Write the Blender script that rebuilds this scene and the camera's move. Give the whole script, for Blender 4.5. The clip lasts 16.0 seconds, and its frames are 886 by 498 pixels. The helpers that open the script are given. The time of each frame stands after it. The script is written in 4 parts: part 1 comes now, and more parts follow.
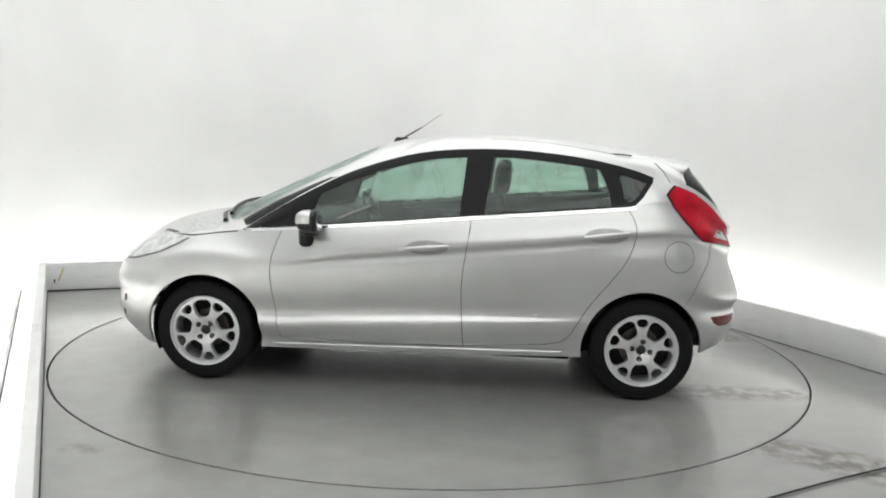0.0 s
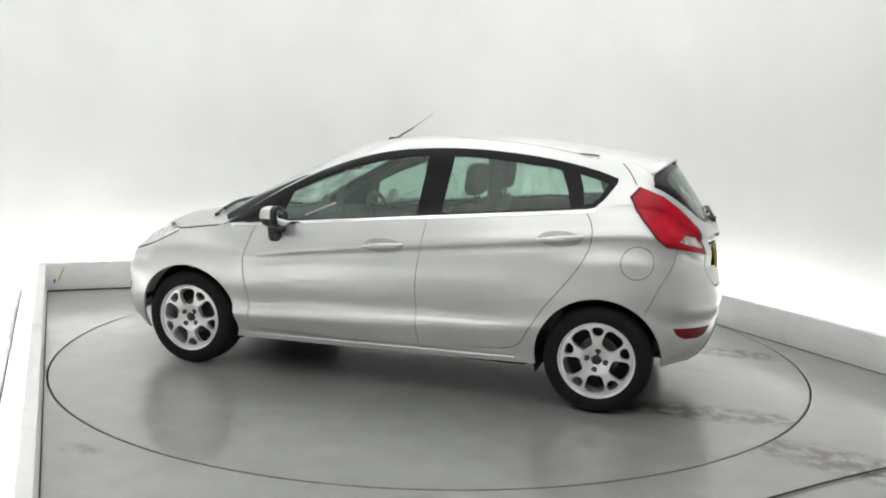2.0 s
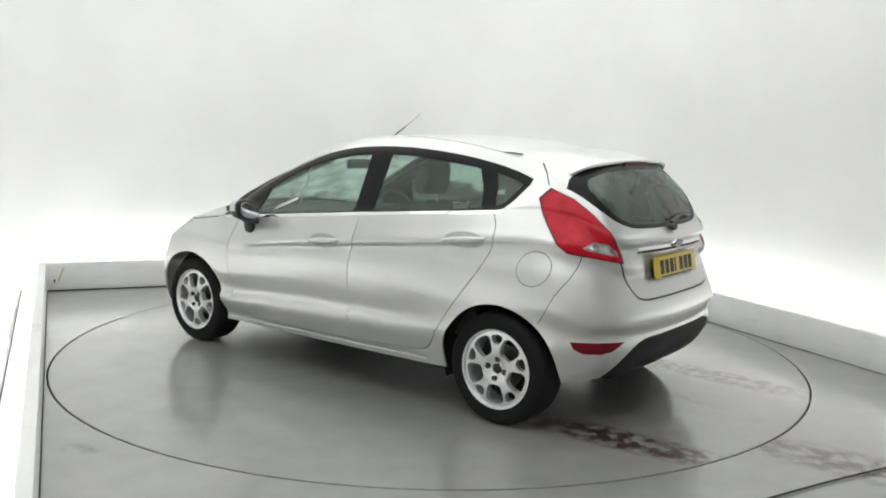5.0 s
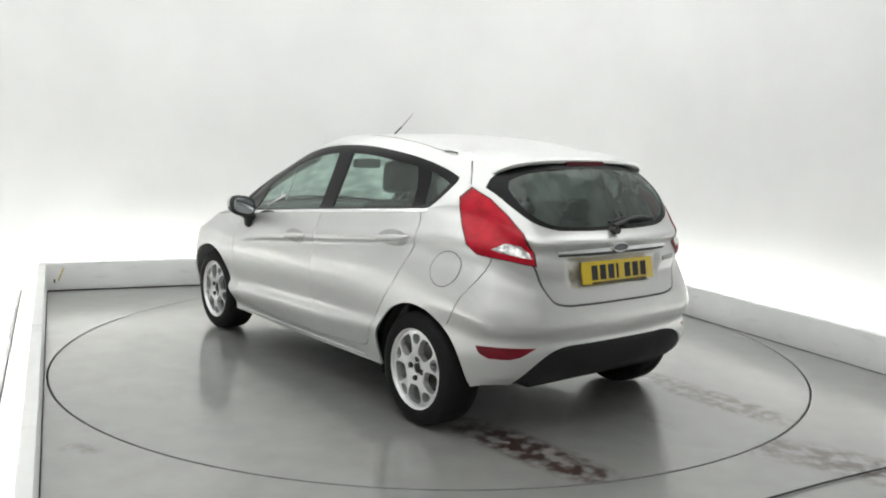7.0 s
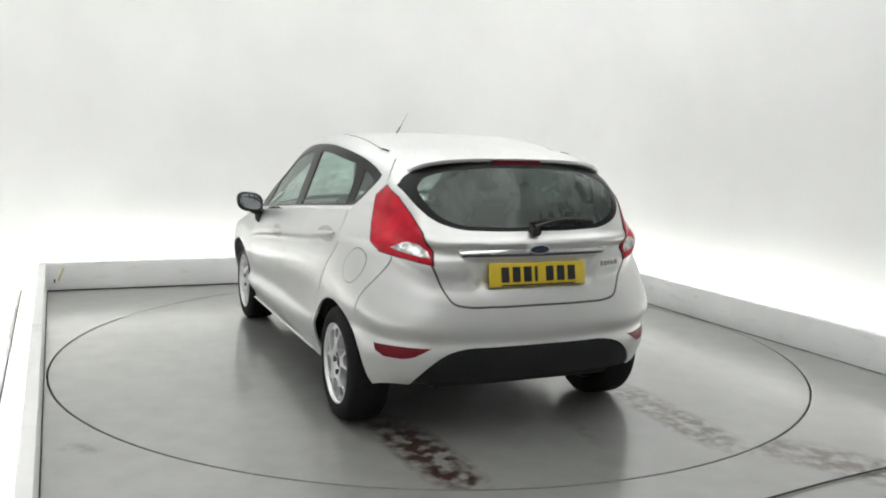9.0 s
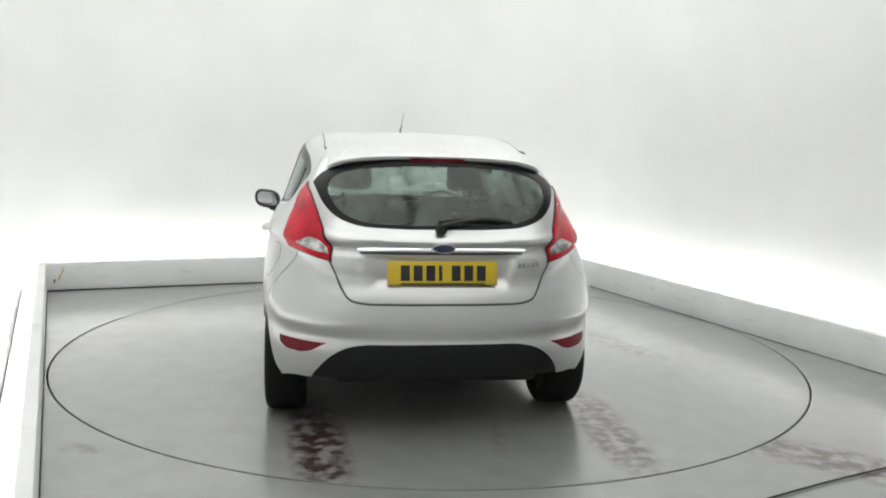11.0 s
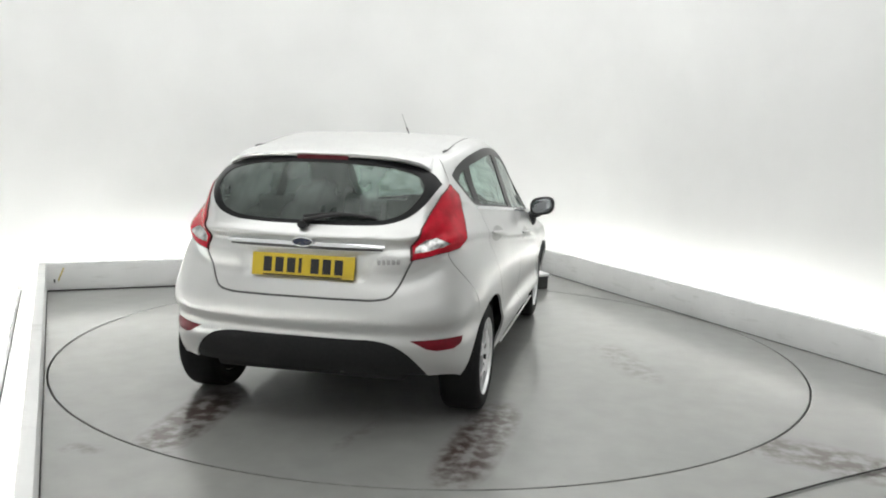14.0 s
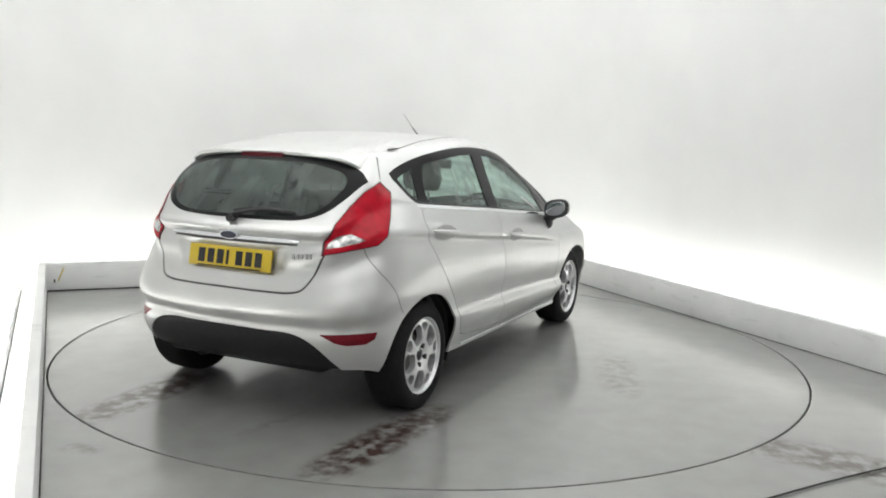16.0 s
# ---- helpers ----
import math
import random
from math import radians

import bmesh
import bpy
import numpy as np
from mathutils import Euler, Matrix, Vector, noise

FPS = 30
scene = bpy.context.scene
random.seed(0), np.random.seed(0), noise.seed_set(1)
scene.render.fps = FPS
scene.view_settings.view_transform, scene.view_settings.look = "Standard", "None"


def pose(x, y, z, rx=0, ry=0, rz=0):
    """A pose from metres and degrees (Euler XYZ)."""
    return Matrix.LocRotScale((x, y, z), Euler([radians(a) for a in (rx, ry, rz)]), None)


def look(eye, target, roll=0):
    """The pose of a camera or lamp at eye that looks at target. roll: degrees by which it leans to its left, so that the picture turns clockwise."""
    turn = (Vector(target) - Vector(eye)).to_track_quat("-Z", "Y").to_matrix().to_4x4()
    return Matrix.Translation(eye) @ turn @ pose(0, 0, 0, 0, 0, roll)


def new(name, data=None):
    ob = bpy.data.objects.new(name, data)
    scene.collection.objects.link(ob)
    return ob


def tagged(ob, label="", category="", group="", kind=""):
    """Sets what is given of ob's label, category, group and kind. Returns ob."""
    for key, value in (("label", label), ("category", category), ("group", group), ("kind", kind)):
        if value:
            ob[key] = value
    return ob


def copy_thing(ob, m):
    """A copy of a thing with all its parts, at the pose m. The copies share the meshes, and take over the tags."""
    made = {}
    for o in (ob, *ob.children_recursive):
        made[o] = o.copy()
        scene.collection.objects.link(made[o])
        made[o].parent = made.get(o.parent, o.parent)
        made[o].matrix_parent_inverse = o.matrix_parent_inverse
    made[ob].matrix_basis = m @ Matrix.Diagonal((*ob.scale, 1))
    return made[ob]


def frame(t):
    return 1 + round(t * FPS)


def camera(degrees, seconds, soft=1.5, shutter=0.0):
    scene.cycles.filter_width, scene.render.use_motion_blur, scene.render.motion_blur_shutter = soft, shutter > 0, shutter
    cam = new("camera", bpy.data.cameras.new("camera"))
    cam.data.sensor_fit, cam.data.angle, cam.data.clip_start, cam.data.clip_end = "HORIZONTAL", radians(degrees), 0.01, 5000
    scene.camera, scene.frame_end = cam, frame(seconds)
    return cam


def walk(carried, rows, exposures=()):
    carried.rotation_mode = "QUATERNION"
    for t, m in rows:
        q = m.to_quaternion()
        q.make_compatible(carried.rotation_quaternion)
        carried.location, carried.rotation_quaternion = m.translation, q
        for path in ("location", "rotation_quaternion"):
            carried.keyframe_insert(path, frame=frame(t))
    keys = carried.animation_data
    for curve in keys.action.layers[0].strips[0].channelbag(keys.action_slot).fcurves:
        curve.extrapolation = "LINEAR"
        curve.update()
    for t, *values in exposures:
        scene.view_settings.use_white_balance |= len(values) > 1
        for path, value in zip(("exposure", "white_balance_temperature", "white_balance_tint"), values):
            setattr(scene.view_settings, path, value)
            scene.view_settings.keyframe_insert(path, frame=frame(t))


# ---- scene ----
# camera on a fixed stand, aimed slightly down at the turntable
EYE = (0.0, -5.750, 1.456)
AIM = (0.0506, -0.796, 0.7803)
cam = camera(55.25, 16.0, soft=1.9)
walk(cam, [(0.0, look(EYE, AIM, 1.66)), (16.0, look(EYE, AIM, 1.66))], [(0.0, 0.10), (16.0, 0.10)])

# ---- world and light strengths ----
world = bpy.data.worlds.new("world")
scene.world = world
world.use_nodes = True
world.node_tree.nodes["Background"].inputs[0].default_value = (0.9, 0.95, 1.0, 1)
world.node_tree.nodes["Background"].inputs[1].default_value = 0.02
COVE_GLOW = 16.0      # tubes behind the kerbs
CEILING_GLOW = 1.25   # light panels overhead


# ---- small node kit ----
def material(name):
    m = bpy.data.materials.new(name)
    m.use_nodes = True
    nt = m.node_tree
    return m, nt, nt.nodes["Principled BSDF"]


def node(nt, kind, operation=None, data_type=None, blend_type=None):
    n = nt.nodes.new(kind)
    if operation:
        n.operation = operation
    if data_type:
        n.data_type = data_type
    if blend_type:
        n.blend_type = blend_type
    return n


def noise_ramp(nt, scale, lo, hi, c0, c1, detail=4, coords="Object", stretch=None):
    tc = node(nt, "ShaderNodeTexCoord")
    src = tc.outputs[coords]
    if stretch:
        mp = node(nt, "ShaderNodeMapping")
        mp.inputs["Scale"].default_value = stretch
        nt.links.new(src, mp.inputs["Vector"])
        src = mp.outputs["Vector"]
    nz = node(nt, "ShaderNodeTexNoise")
    nz.inputs["Scale"].default_value = scale
    nz.inputs["Detail"].default_value = detail
    nt.links.new(src, nz.inputs["Vector"])
    rp = node(nt, "ShaderNodeValToRGB")
    e = rp.color_ramp.elements
    e[0].position, e[1].position = lo, hi
    e[0].color, e[1].color = (*c0, 1), (*c1, 1)
    nt.links.new(nz.outputs["Fac"], rp.inputs["Fac"])
    return rp, nz


def bump(nt, b, src, strength, distance):
    bp = node(nt, "ShaderNodeBump")
    bp.inputs["Strength"].default_value = strength
    bp.inputs["Distance"].default_value = distance
    nt.links.new(src, bp.inputs["Height"])
    nt.links.new(bp.outputs["Normal"], b.inputs["Normal"])


def simple(name, c, rough=0.5, metal=0.0, var=0.12, scale=9.0, coat=0.0, rough_var=0.0, bump_amt=0.0, spec=0.5):
    m, nt, b = material(name)
    lo = tuple(max(0, v * (1 - var)) for v in c)
    hi = tuple(min(1, v * (1 + var)) for v in c)
    rp, nz = noise_ramp(nt, scale, 0.35, 0.65, lo, hi)
    nt.links.new(rp.outputs["Color"], b.inputs["Base Color"])
    b.inputs["Roughness"].default_value = rough
    b.inputs["Metallic"].default_value = metal
    b.inputs["Coat Weight"].default_value = coat
    b.inputs["Coat Roughness"].default_value = 0.05
    b.inputs["Specular IOR Level"].default_value = spec
    if rough_var:
        r2, _ = noise_ramp(nt, scale * 0.4, 0.3, 0.7, (rough - rough_var,) * 3, (rough + rough_var,) * 3)
        nt.links.new(r2.outputs["Color"], b.inputs["Roughness"])
    if bump_amt:
        bump(nt, b, nz.outputs["Fac"], bump_amt, 0.002)
    return m


# ---- materials ----
def silver_paint():
    m, nt, b = material("silver_metallic_paint")
    rp, nz = noise_ramp(nt, 1.1, 0.3, 0.7, (0.645, 0.65, 0.65), (0.705, 0.71, 0.705), 2)
    # faint dried-water film over the panels
    film, _ = noise_ramp(nt, 3.0, 0.3, 0.75, (0.95, 0.95, 0.945), (1, 1, 1), 2)
    mx = node(nt, "ShaderNodeMix", data_type="RGBA", blend_type="MULTIPLY")
    mx.inputs["Factor"].default_value = 1.0
    nt.links.new(rp.outputs["Color"], mx.inputs["A"])
    nt.links.new(film.outputs["Color"], mx.inputs["B"])
    nt.links.new(mx.outputs["Result"], b.inputs["Base Color"])
    b.inputs["Metallic"].default_value = 0.72
    r2, _ = noise_ramp(nt, 4, 0.3, 0.7, (0.285,) * 3, (0.36,) * 3, 2)
    nt.links.new(r2.outputs["Color"], b.inputs["Roughness"])
    b.inputs["Coat Weight"].default_value = 0.28
    b.inputs["Coat Roughness"].default_value = 0.10
    # water beads standing on the level panels
    geo = node(nt, "ShaderNodeNewGeometry")
    sep = node(nt, "ShaderNodeSeparateXYZ")
    nt.links.new(geo.outputs["Normal"], sep.inputs["Vector"])
    mr = node(nt, "ShaderNodeMapRange")
    mr.inputs["From Min"].default_value, mr.inputs["From Max"].default_value = 0.82, 0.97
    nt.links.new(sep.outputs["Z"], mr.inputs["Value"])
    drops, _ = noise_ramp(nt, 26, 0.47, 0.60, (0, 0, 0), (1, 1, 1), 3)
    mul = node(nt, "ShaderNodeMath", operation="MULTIPLY")
    nt.links.new(mr.outputs["Result"], mul.inputs[0])
    nt.links.new(drops.outputs["Color"], mul.inputs[1])
    bp = node(nt, "ShaderNodeBump")
    bp.inputs["Strength"].default_value = 0.6
    bp.inputs["Distance"].default_value = 0.010
    nt.links.new(mul.outputs[0], bp.inputs["Height"])
    nt.links.new(bp.outputs["Normal"], b.inputs["Normal"])
    nt.links.new(bp.outputs["Normal"], b.inputs["Coat Normal"])
    return m


def glass_material(name, tint, fog, gloss_rough=0.03):
    m = bpy.data.materials.new(name)
    m.use_nodes = True
    nt = m.node_tree
    nt.nodes.remove(nt.nodes["Principled BSDF"])
    out = nt.nodes["Material Output"]
    tr = node(nt, "ShaderNodeBsdfTransparent")
    tr.inputs["Color"].default_value = (*tint, 1)
    gl = node(nt, "ShaderNodeBsdfGlossy")
    gl.inputs["Roughness"].default_value = gloss_rough
    gl.inputs["Color"].default_value = (0.95, 1.0, 0.98, 1)
    fr = node(nt, "ShaderNodeFresnel")
    fr.inputs["IOR"].default_value = 1.5
    mix = node(nt, "ShaderNodeMixShader")
    nt.links.new(fr.outputs["Fac"], mix.inputs["Fac"])
    nt.links.new(tr.outputs["BSDF"], mix.inputs[1])
    nt.links.new(gl.outputs["BSDF"], mix.inputs[2])
    # condensation: streaky misted patches
    df = node(nt, "ShaderNodeBsdfDiffuse")
    df.inputs["Color"].default_value = (0.62, 0.72, 0.68, 1)
    rp, _ = noise_ramp(nt, 3.2, 0.30, 0.74, (fog * 0.5,) * 3, (min(1, fog * 1.4),) * 3, 2, stretch=(2.6, 2.6, 0.4))
    mix2 = node(nt, "ShaderNodeMixShader")
    tl = node(nt, "ShaderNodeBsdfTranslucent")
    tl.inputs["Color"].default_value = (0.80, 0.88, 0.85, 1)
    mist = node(nt, "ShaderNodeMixShader")
    mist.inputs["Fac"].default_value = 0.6
    nt.links.new(df.outputs["BSDF"], mist.inputs[1])
    nt.links.new(tl.outputs["BSDF"], mist.inputs[2])
    nt.links.new(rp.outputs["Color"], mix2.inputs["Fac"])
    nt.links.new(mix.outputs["Shader"], mix2.inputs[1])
    nt.links.new(mist.outputs["Shader"], mix2.inputs[2])
    nt.links.new(mix2.outputs["Shader"], out.inputs["Surface"])
    return m


def glow(name, c, strength):
    m, nt, b = material(name)
    b.inputs["Base Color"].default_value = (0.8, 0.8, 0.8, 1)
    b.inputs["Emission Color"].default_value = (*c, 1)
    b.inputs["Emission Strength"].default_value = strength
    return m


def wet_floor(name, stains, seed_shift):
    """Grey painted concrete, damp, with worn patches; stains: (x0, y0, x1, y1, half width, darkness) streaks in the object's space."""
    m, nt, b = material(name)
    tc = node(nt, "ShaderNodeTexCoord")
    mp = node(nt, "ShaderNodeMapping")
    mp.inputs["Location"].default_value = (seed_shift, seed_shift * 0.7, 0)
    nt.links.new(tc.outputs["Object"], mp.inputs["Vector"])

    def noise_at(scale, detail, lo, hi, c0, c1):
        nz = node(nt, "ShaderNodeTexNoise")
        nz.inputs["Scale"].default_value = scale
        nz.inputs["Detail"].default_value = detail
        nt.links.new(mp.outputs["Vector"], nz.inputs["Vector"])
        rp = node(nt, "ShaderNodeValToRGB")
        rp.color_ramp.elements[0].position, rp.color_ramp.elements[1].position = lo, hi
        rp.color_ramp.elements[0].color, rp.color_ramp.elements[1].color = (*c0, 1), (*c1, 1)
        nt.links.new(nz.outputs["Fac"], rp.inputs["Fac"])
        return rp, nz

    big, _ = noise_at(0.8, 5, 0.25, 0.75, (0.235, 0.239, 0.236), (0.300, 0.299, 0.288))
    fine, _ = noise_at(6, 7, 0.3, 0.7, (0.90, 0.90, 0.895), (1.06, 1.06, 1.05))
    mul = node(nt, "ShaderNodeMix", data_type="RGBA", blend_type="MULTIPLY")
    mul.inputs["Factor"].default_value = 1
    nt.links.new(big.outputs["Color"], mul.inputs["A"])
    nt.links.new(fine.outputs["Color"], mul.inputs["B"])
    colour = mul.outputs["Result"]
    rough, _ = noise_at(0.8, 3, 0.25, 0.75, (0.29,) * 3, (0.38,) * 3)
    patchy, _ = noise_at(13, 5, 0.38, 0.62, (0.0,) * 3, (1.0,) * 3)
    sep = node(nt, "ShaderNodeSeparateXYZ")
    nt.links.new(tc.outputs["Object"], sep.inputs["Vector"])

    def calc(op, a, c=None):
        n = node(nt, "ShaderNodeMath", operation=op)
        for i, v in enumerate((a, c)):
            if v is None:
                continue
            if isinstance(v, (int, float)):
                n.inputs[i].default_value = v
            else:
                nt.links.new(v, n.inputs[i])
        return n.outputs[0]

    for x0, y0, x1, y1, half, dark in stains:
        length = math.hypot(x1 - x0, y1 - y0)
        ux, uy = (x1 - x0) / length, (y1 - y0) / length
        px, py = calc("SUBTRACT", sep.outputs["X"], (x0 + x1) / 2), calc("SUBTRACT", sep.outputs["Y"], (y0 + y1) / 2)
        along = calc("ADD", calc("MULTIPLY", px, ux), calc("MULTIPLY", py, uy))
        across = calc("ADD", calc("MULTIPLY", px, -uy), calc("MULTIPLY", py, ux))
        d = calc("ADD", calc("POWER", calc("ABSOLUTE", calc("DIVIDE", along, length / 2)), 4.0),
                 calc("POWER", calc("ABSOLUTE", calc("DIVIDE", across, half)), 2.0))
        inside = calc("MULTIPLY", calc("SUBTRACT", 1.0, calc("MINIMUM", d, 1.0)), 1.0)
        mask = calc("MULTIPLY", calc("MULTIPLY", inside, patchy.outputs["Color"]), dark)
        mx = node(nt, "ShaderNodeMix", data_type="RGBA")
        nt.links.new(mask, mx.inputs["Factor"])
        nt.links.new(colour, mx.inputs["A"])
        mx.inputs["B"].default_value = (0.055, 0.029, 0.025, 1)
        colour = mx.outputs["Result"]
    nt.links.new(colour, b.inputs["Base Color"])
    nt.links.new(rough.outputs["Color"], b.inputs["Roughness"])
    b.inputs["Specular IOR Level"].default_value = 0.5
    b.inputs["Coat Weight"].default_value = 1.0
    b.inputs["Coat Roughness"].default_value = 0.15
    return m


PAINT = silver_paint()
BLACK_TRIM = simple("black_plastic_trim", (0.012, 0.012, 0.013), 0.38, rough_var=0.08)
GLOSS_BLACK = simple("gloss_black_trim", (0.007, 0.007, 0.008), 0.30, spec=0.18)
BUMPER_BLACK = simple("textured_black_bumper", (0.013, 0.013, 0.014), 0.6, scale=60, bump_amt=0.3, spec=0.3)
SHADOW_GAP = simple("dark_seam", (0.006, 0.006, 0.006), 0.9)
SEAM_GREY = simple("panel_seam", (0.085, 0.085, 0.085), 0.7)
RUBBER = simple("tyre_rubber", (0.010, 0.010, 0.0105), 0.72, scale=40, bump_amt=0.25, spec=0.2)
ALLOY = simple("silver_alloy", (0.78, 0.785, 0.795), 0.33, metal=0.65, var=0.08, rough_var=0.03)
CHROME = simple("chrome", (0.86, 0.87, 0.88), 0.08, metal=1.0, var=0.03)
DISC_STEEL = simple("brake_steel", (0.14, 0.135, 0.13), 0.45, metal=0.9, scale=30)
UNDERSIDE = simple("underseal", (0.012, 0.012, 0.012), 0.8)
RED_LENS = simple("red_lens", (0.50, 0.004, 0.020), 0.25, var=0.2, scale=14, coat=0.1, spec=0.3)
DARK_RED = simple("dark_red_lens", (0.15, 0.004, 0.012), 0.3, var=0.15, scale=30, spec=0.25)
STOP_RED = simple("unlit_stop_lamp", (0.10, 0.004, 0.010), 0.3, spec=0.3)
LAMP_EDGE = simple("lamp_edge", (0.07, 0.003, 0.006), 0.3, spec=0.3)
CLEAR_LENS = simple("clear_lamp_lens", (0.40, 0.40, 0.40), 0.14, metal=0.8, var=0.7, scale=30, coat=1.0, bump_amt=0.6)
HEADLAMP = simple("headlamp_lens", (0.70, 0.72, 0.72), 0.10, metal=0.2, var=0.25, scale=18, coat=1.0)
PLATE_YELLOW = simple("yellow_plate", (0.62, 0.45, 0.02), 0.35, var=0.06, coat=0.3)
PLATE_BLACK = simple("plate_black", (0.012, 0.012, 0.014), 0.5)
BADGE_BLUE = simple("dark_blue_badge", (0.012, 0.018, 0.05), 0.15, coat=0.8)
SEAT_FABRIC = simple("charcoal_fabric", (0.045, 0.047, 0.05), 0.9, scale=120, bump_amt=0.4)
CABIN_PLASTIC = simple("cabin_plastic", (0.035, 0.037, 0.038), 0.6, scale=80, bump_amt=0.2)
HEADLINER = simple("grey_headliner", (0.20, 0.20, 0.195), 0.9, scale=90)
SIDE_GLASS = glass_material("misted_green_glass", (0.58, 0.75, 0.67), 0.20)
# heavy fog here: condensation plus the pale wall reflection put into the colour
WINDSCREEN = glass_material("misted_whitened_windscreen_glass", (0.74, 0.82, 0.78), 0.85)
REAR_GLASS = glass_material("misted_dark_glass", (0.45, 0.55, 0.51), 0.20)
MIRROR_GLASS = simple("mirror_glass", (0.42, 0.44, 0.46), 0.03, metal=1.0, var=0.02)
WALL_WHITE = simple("white_studio_paint", (0.80, 0.805, 0.80), 0.75, var=0.025, scale=1.2, bump_amt=0.03)
WALL_GREY = simple("pale_wall_paint", (0.70, 0.70, 0.695), 0.8, var=0.05, scale=1.5)


def scuffed_board():
    m, nt, b = material("scuffed_white_board")
    base, nz = noise_ramp(nt, 3.0, 0.3, 0.7, (0.77, 0.775, 0.77), (0.84, 0.845, 0.84), 5)
    scuff, _ = noise_ramp(nt, 9.0, 0.60, 0.74, (1, 1, 1), (0.84, 0.84, 0.83), 8, stretch=(0.5, 0.5, 2.2))
    mx = node(nt, "ShaderNodeMix", data_type="RGBA", blend_type="MULTIPLY")
    mx.inputs["Factor"].default_value = 1.0
    nt.links.new(base.outputs["Color"], mx.inputs["A"])
    nt.links.new(scuff.outputs["Color"], mx.inputs["B"])
    nt.links.new(mx.outputs["Result"], b.inputs["Base Color"])
    b.inputs["Roughness"].default_value = 0.5
    bump(nt, b, nz.outputs["Fac"], 0.15, 0.004)
    return m


KERB_WHITE = scuffed_board()
CEIL_WHITE = simple("white_ceiling_paint", (0.78, 0.78, 0.78), 0.85, var=0.03, scale=2)
TUBE_GLOW = glow("cove_tube_glow", (1.0, 0.995, 0.95), COVE_GLOW)
PANEL_GLOW = glow("ceiling_panel_glow", (0.99, 1.0, 0.98), CEILING_GLOW)
WORN_STEEL = simple("worn_steel_edge", (0.22, 0.22, 0.215), 0.4, metal=0.5, scale=12)
BOX_GREY = simple("dark_grey_plastic", (0.03, 0.033, 0.03), 0.5)
CABLE_BLACK = simple("black_cable", (0.015, 0.015, 0.015), 0.6)
FLOOR_GREY = wet_floor("grey_painted_floor", [(1.45, -1.68, 2.4, -2.35, 0.22, 1.3), (-1.68, -2.05, -1.45, -2.1, 0.07, 0.6)], 3.1)
TABLE_GREY = wet_floor("grey_turntable_paint", [(-1.25, 0.85, -2.40, 0.77, 0.16, 1.6), (-1.1, -0.67, -2.40, -0.60, 0.16, 1.5),
                                                (0.45, -1.15, -0.55, -1.5, 0.16, 0.5), (-1.6, -0.1, -2.1, 0.0, 0.05, 0.4)], 8.4)


# ---- mesh kit ----
def to_mesh(bm, name, mats, smooth=True):
    bmesh.ops.recalc_face_normals(bm, faces=bm.faces)
    me = bpy.data.meshes.new(name)
    bm.to_mesh(me)
    bm.free()
    for m in (mats if isinstance(mats, (list, tuple)) else [mats]):
        me.materials.append(m)
    if smooth:
        me.polygons.foreach_set("use_smooth", [True] * len(me.polygons))
    return me


def sharpen(me, degrees=35):
    me.set_sharp_from_angle(angle=radians(degrees))
    return me


def part(name, bm, mat, parent, label="", at=None, angle=35):
    ob = new(name, sharpen(to_mesh(bm, name, mat), angle))
    ob.parent = parent
    if at is not None:
        ob.matrix_basis = at
    if label:
        tagged(ob, label)
    return ob


def empty(name, label, category, at=None, group="", kind=""):
    ob = new(name)
    ob.empty_display_size = 0.1
    tagged(ob, label, category, group, kind)
    if at is not None:
        ob.matrix_basis = at
    return ob


def box_bm(x0, x1, y0, y1, z0, z1, bevel=0.0, segs=2, bm=None):
    bm = bm or bmesh.new()
    r = bmesh.ops.create_cube(bm, size=1)
    for v in r["verts"]:
        v.co = Vector((x0 + (v.co.x + 0.5) * (x1 - x0), y0 + (v.co.y + 0.5) * (y1 - y0), z0 + (v.co.z + 0.5) * (z1 - z0)))
    if bevel:
        es = list({e for v in r["verts"] for e in v.link_edges})
        bmesh.ops.bevel(bm, geom=es, offset=bevel, segments=segs, affect="EDGES", profile=0.5)
    return bm


def lathe(profile, steps=64, axis="y", closed=False, bm=None):
    """profile: (radius, along) pairs turned round the axis."""
    bm = bm or bmesh.new()
    rings = []
    for i in range(steps):
        a = 2 * math.pi * i / steps
        ring = []
        for r, s in profile:
            c, d = r * math.cos(a), r * math.sin(a)
            ring.append(bm.verts.new((c, s, d) if axis == "y" else (c, d, s)))
        rings.append(ring)
    n = len(profile)
    for i in range(steps):
        a, b = rings[i], rings[(i + 1) % steps]
        for j in range(n if closed else n - 1):
            bm.faces.new((a[j], a[(j + 1) % n], b[(j + 1) % n], b[j]))
    return bm


def tube_bm(points, radius, sides=8, bm=None, taper=1.0):
    bm = bm or bmesh.new()
    pts = [Vector(p) for p in points]
    rings = []
    for i, p in enumerate(pts):
        d = (pts[min(i + 1, len(pts) - 1)] - pts[max(i - 1, 0)]).normalized()
        side = d.cross(Vector((0, 0, 1)))
        side = side.normalized() if side.length > 1e-4 else Vector((1, 0, 0))
        up = side.cross(d)
        r = radius * (1 + (taper - 1) * i / (len(pts) - 1))
        rings.append([bm.verts.new(p + r * (math.cos(2 * math.pi * k / sides) * side + math.sin(2 * math.pi * k / sides) * up)) for k in range(sides)])
    for a, b in zip(rings, rings[1:]):
        for k in range(sides):
            bm.faces.new((a[k], a[(k + 1) % sides], b[(k + 1) % sides], b[k]))
    bm.faces.new(rings[0])
    bm.faces.new(rings[-1][::-1])
    return bm


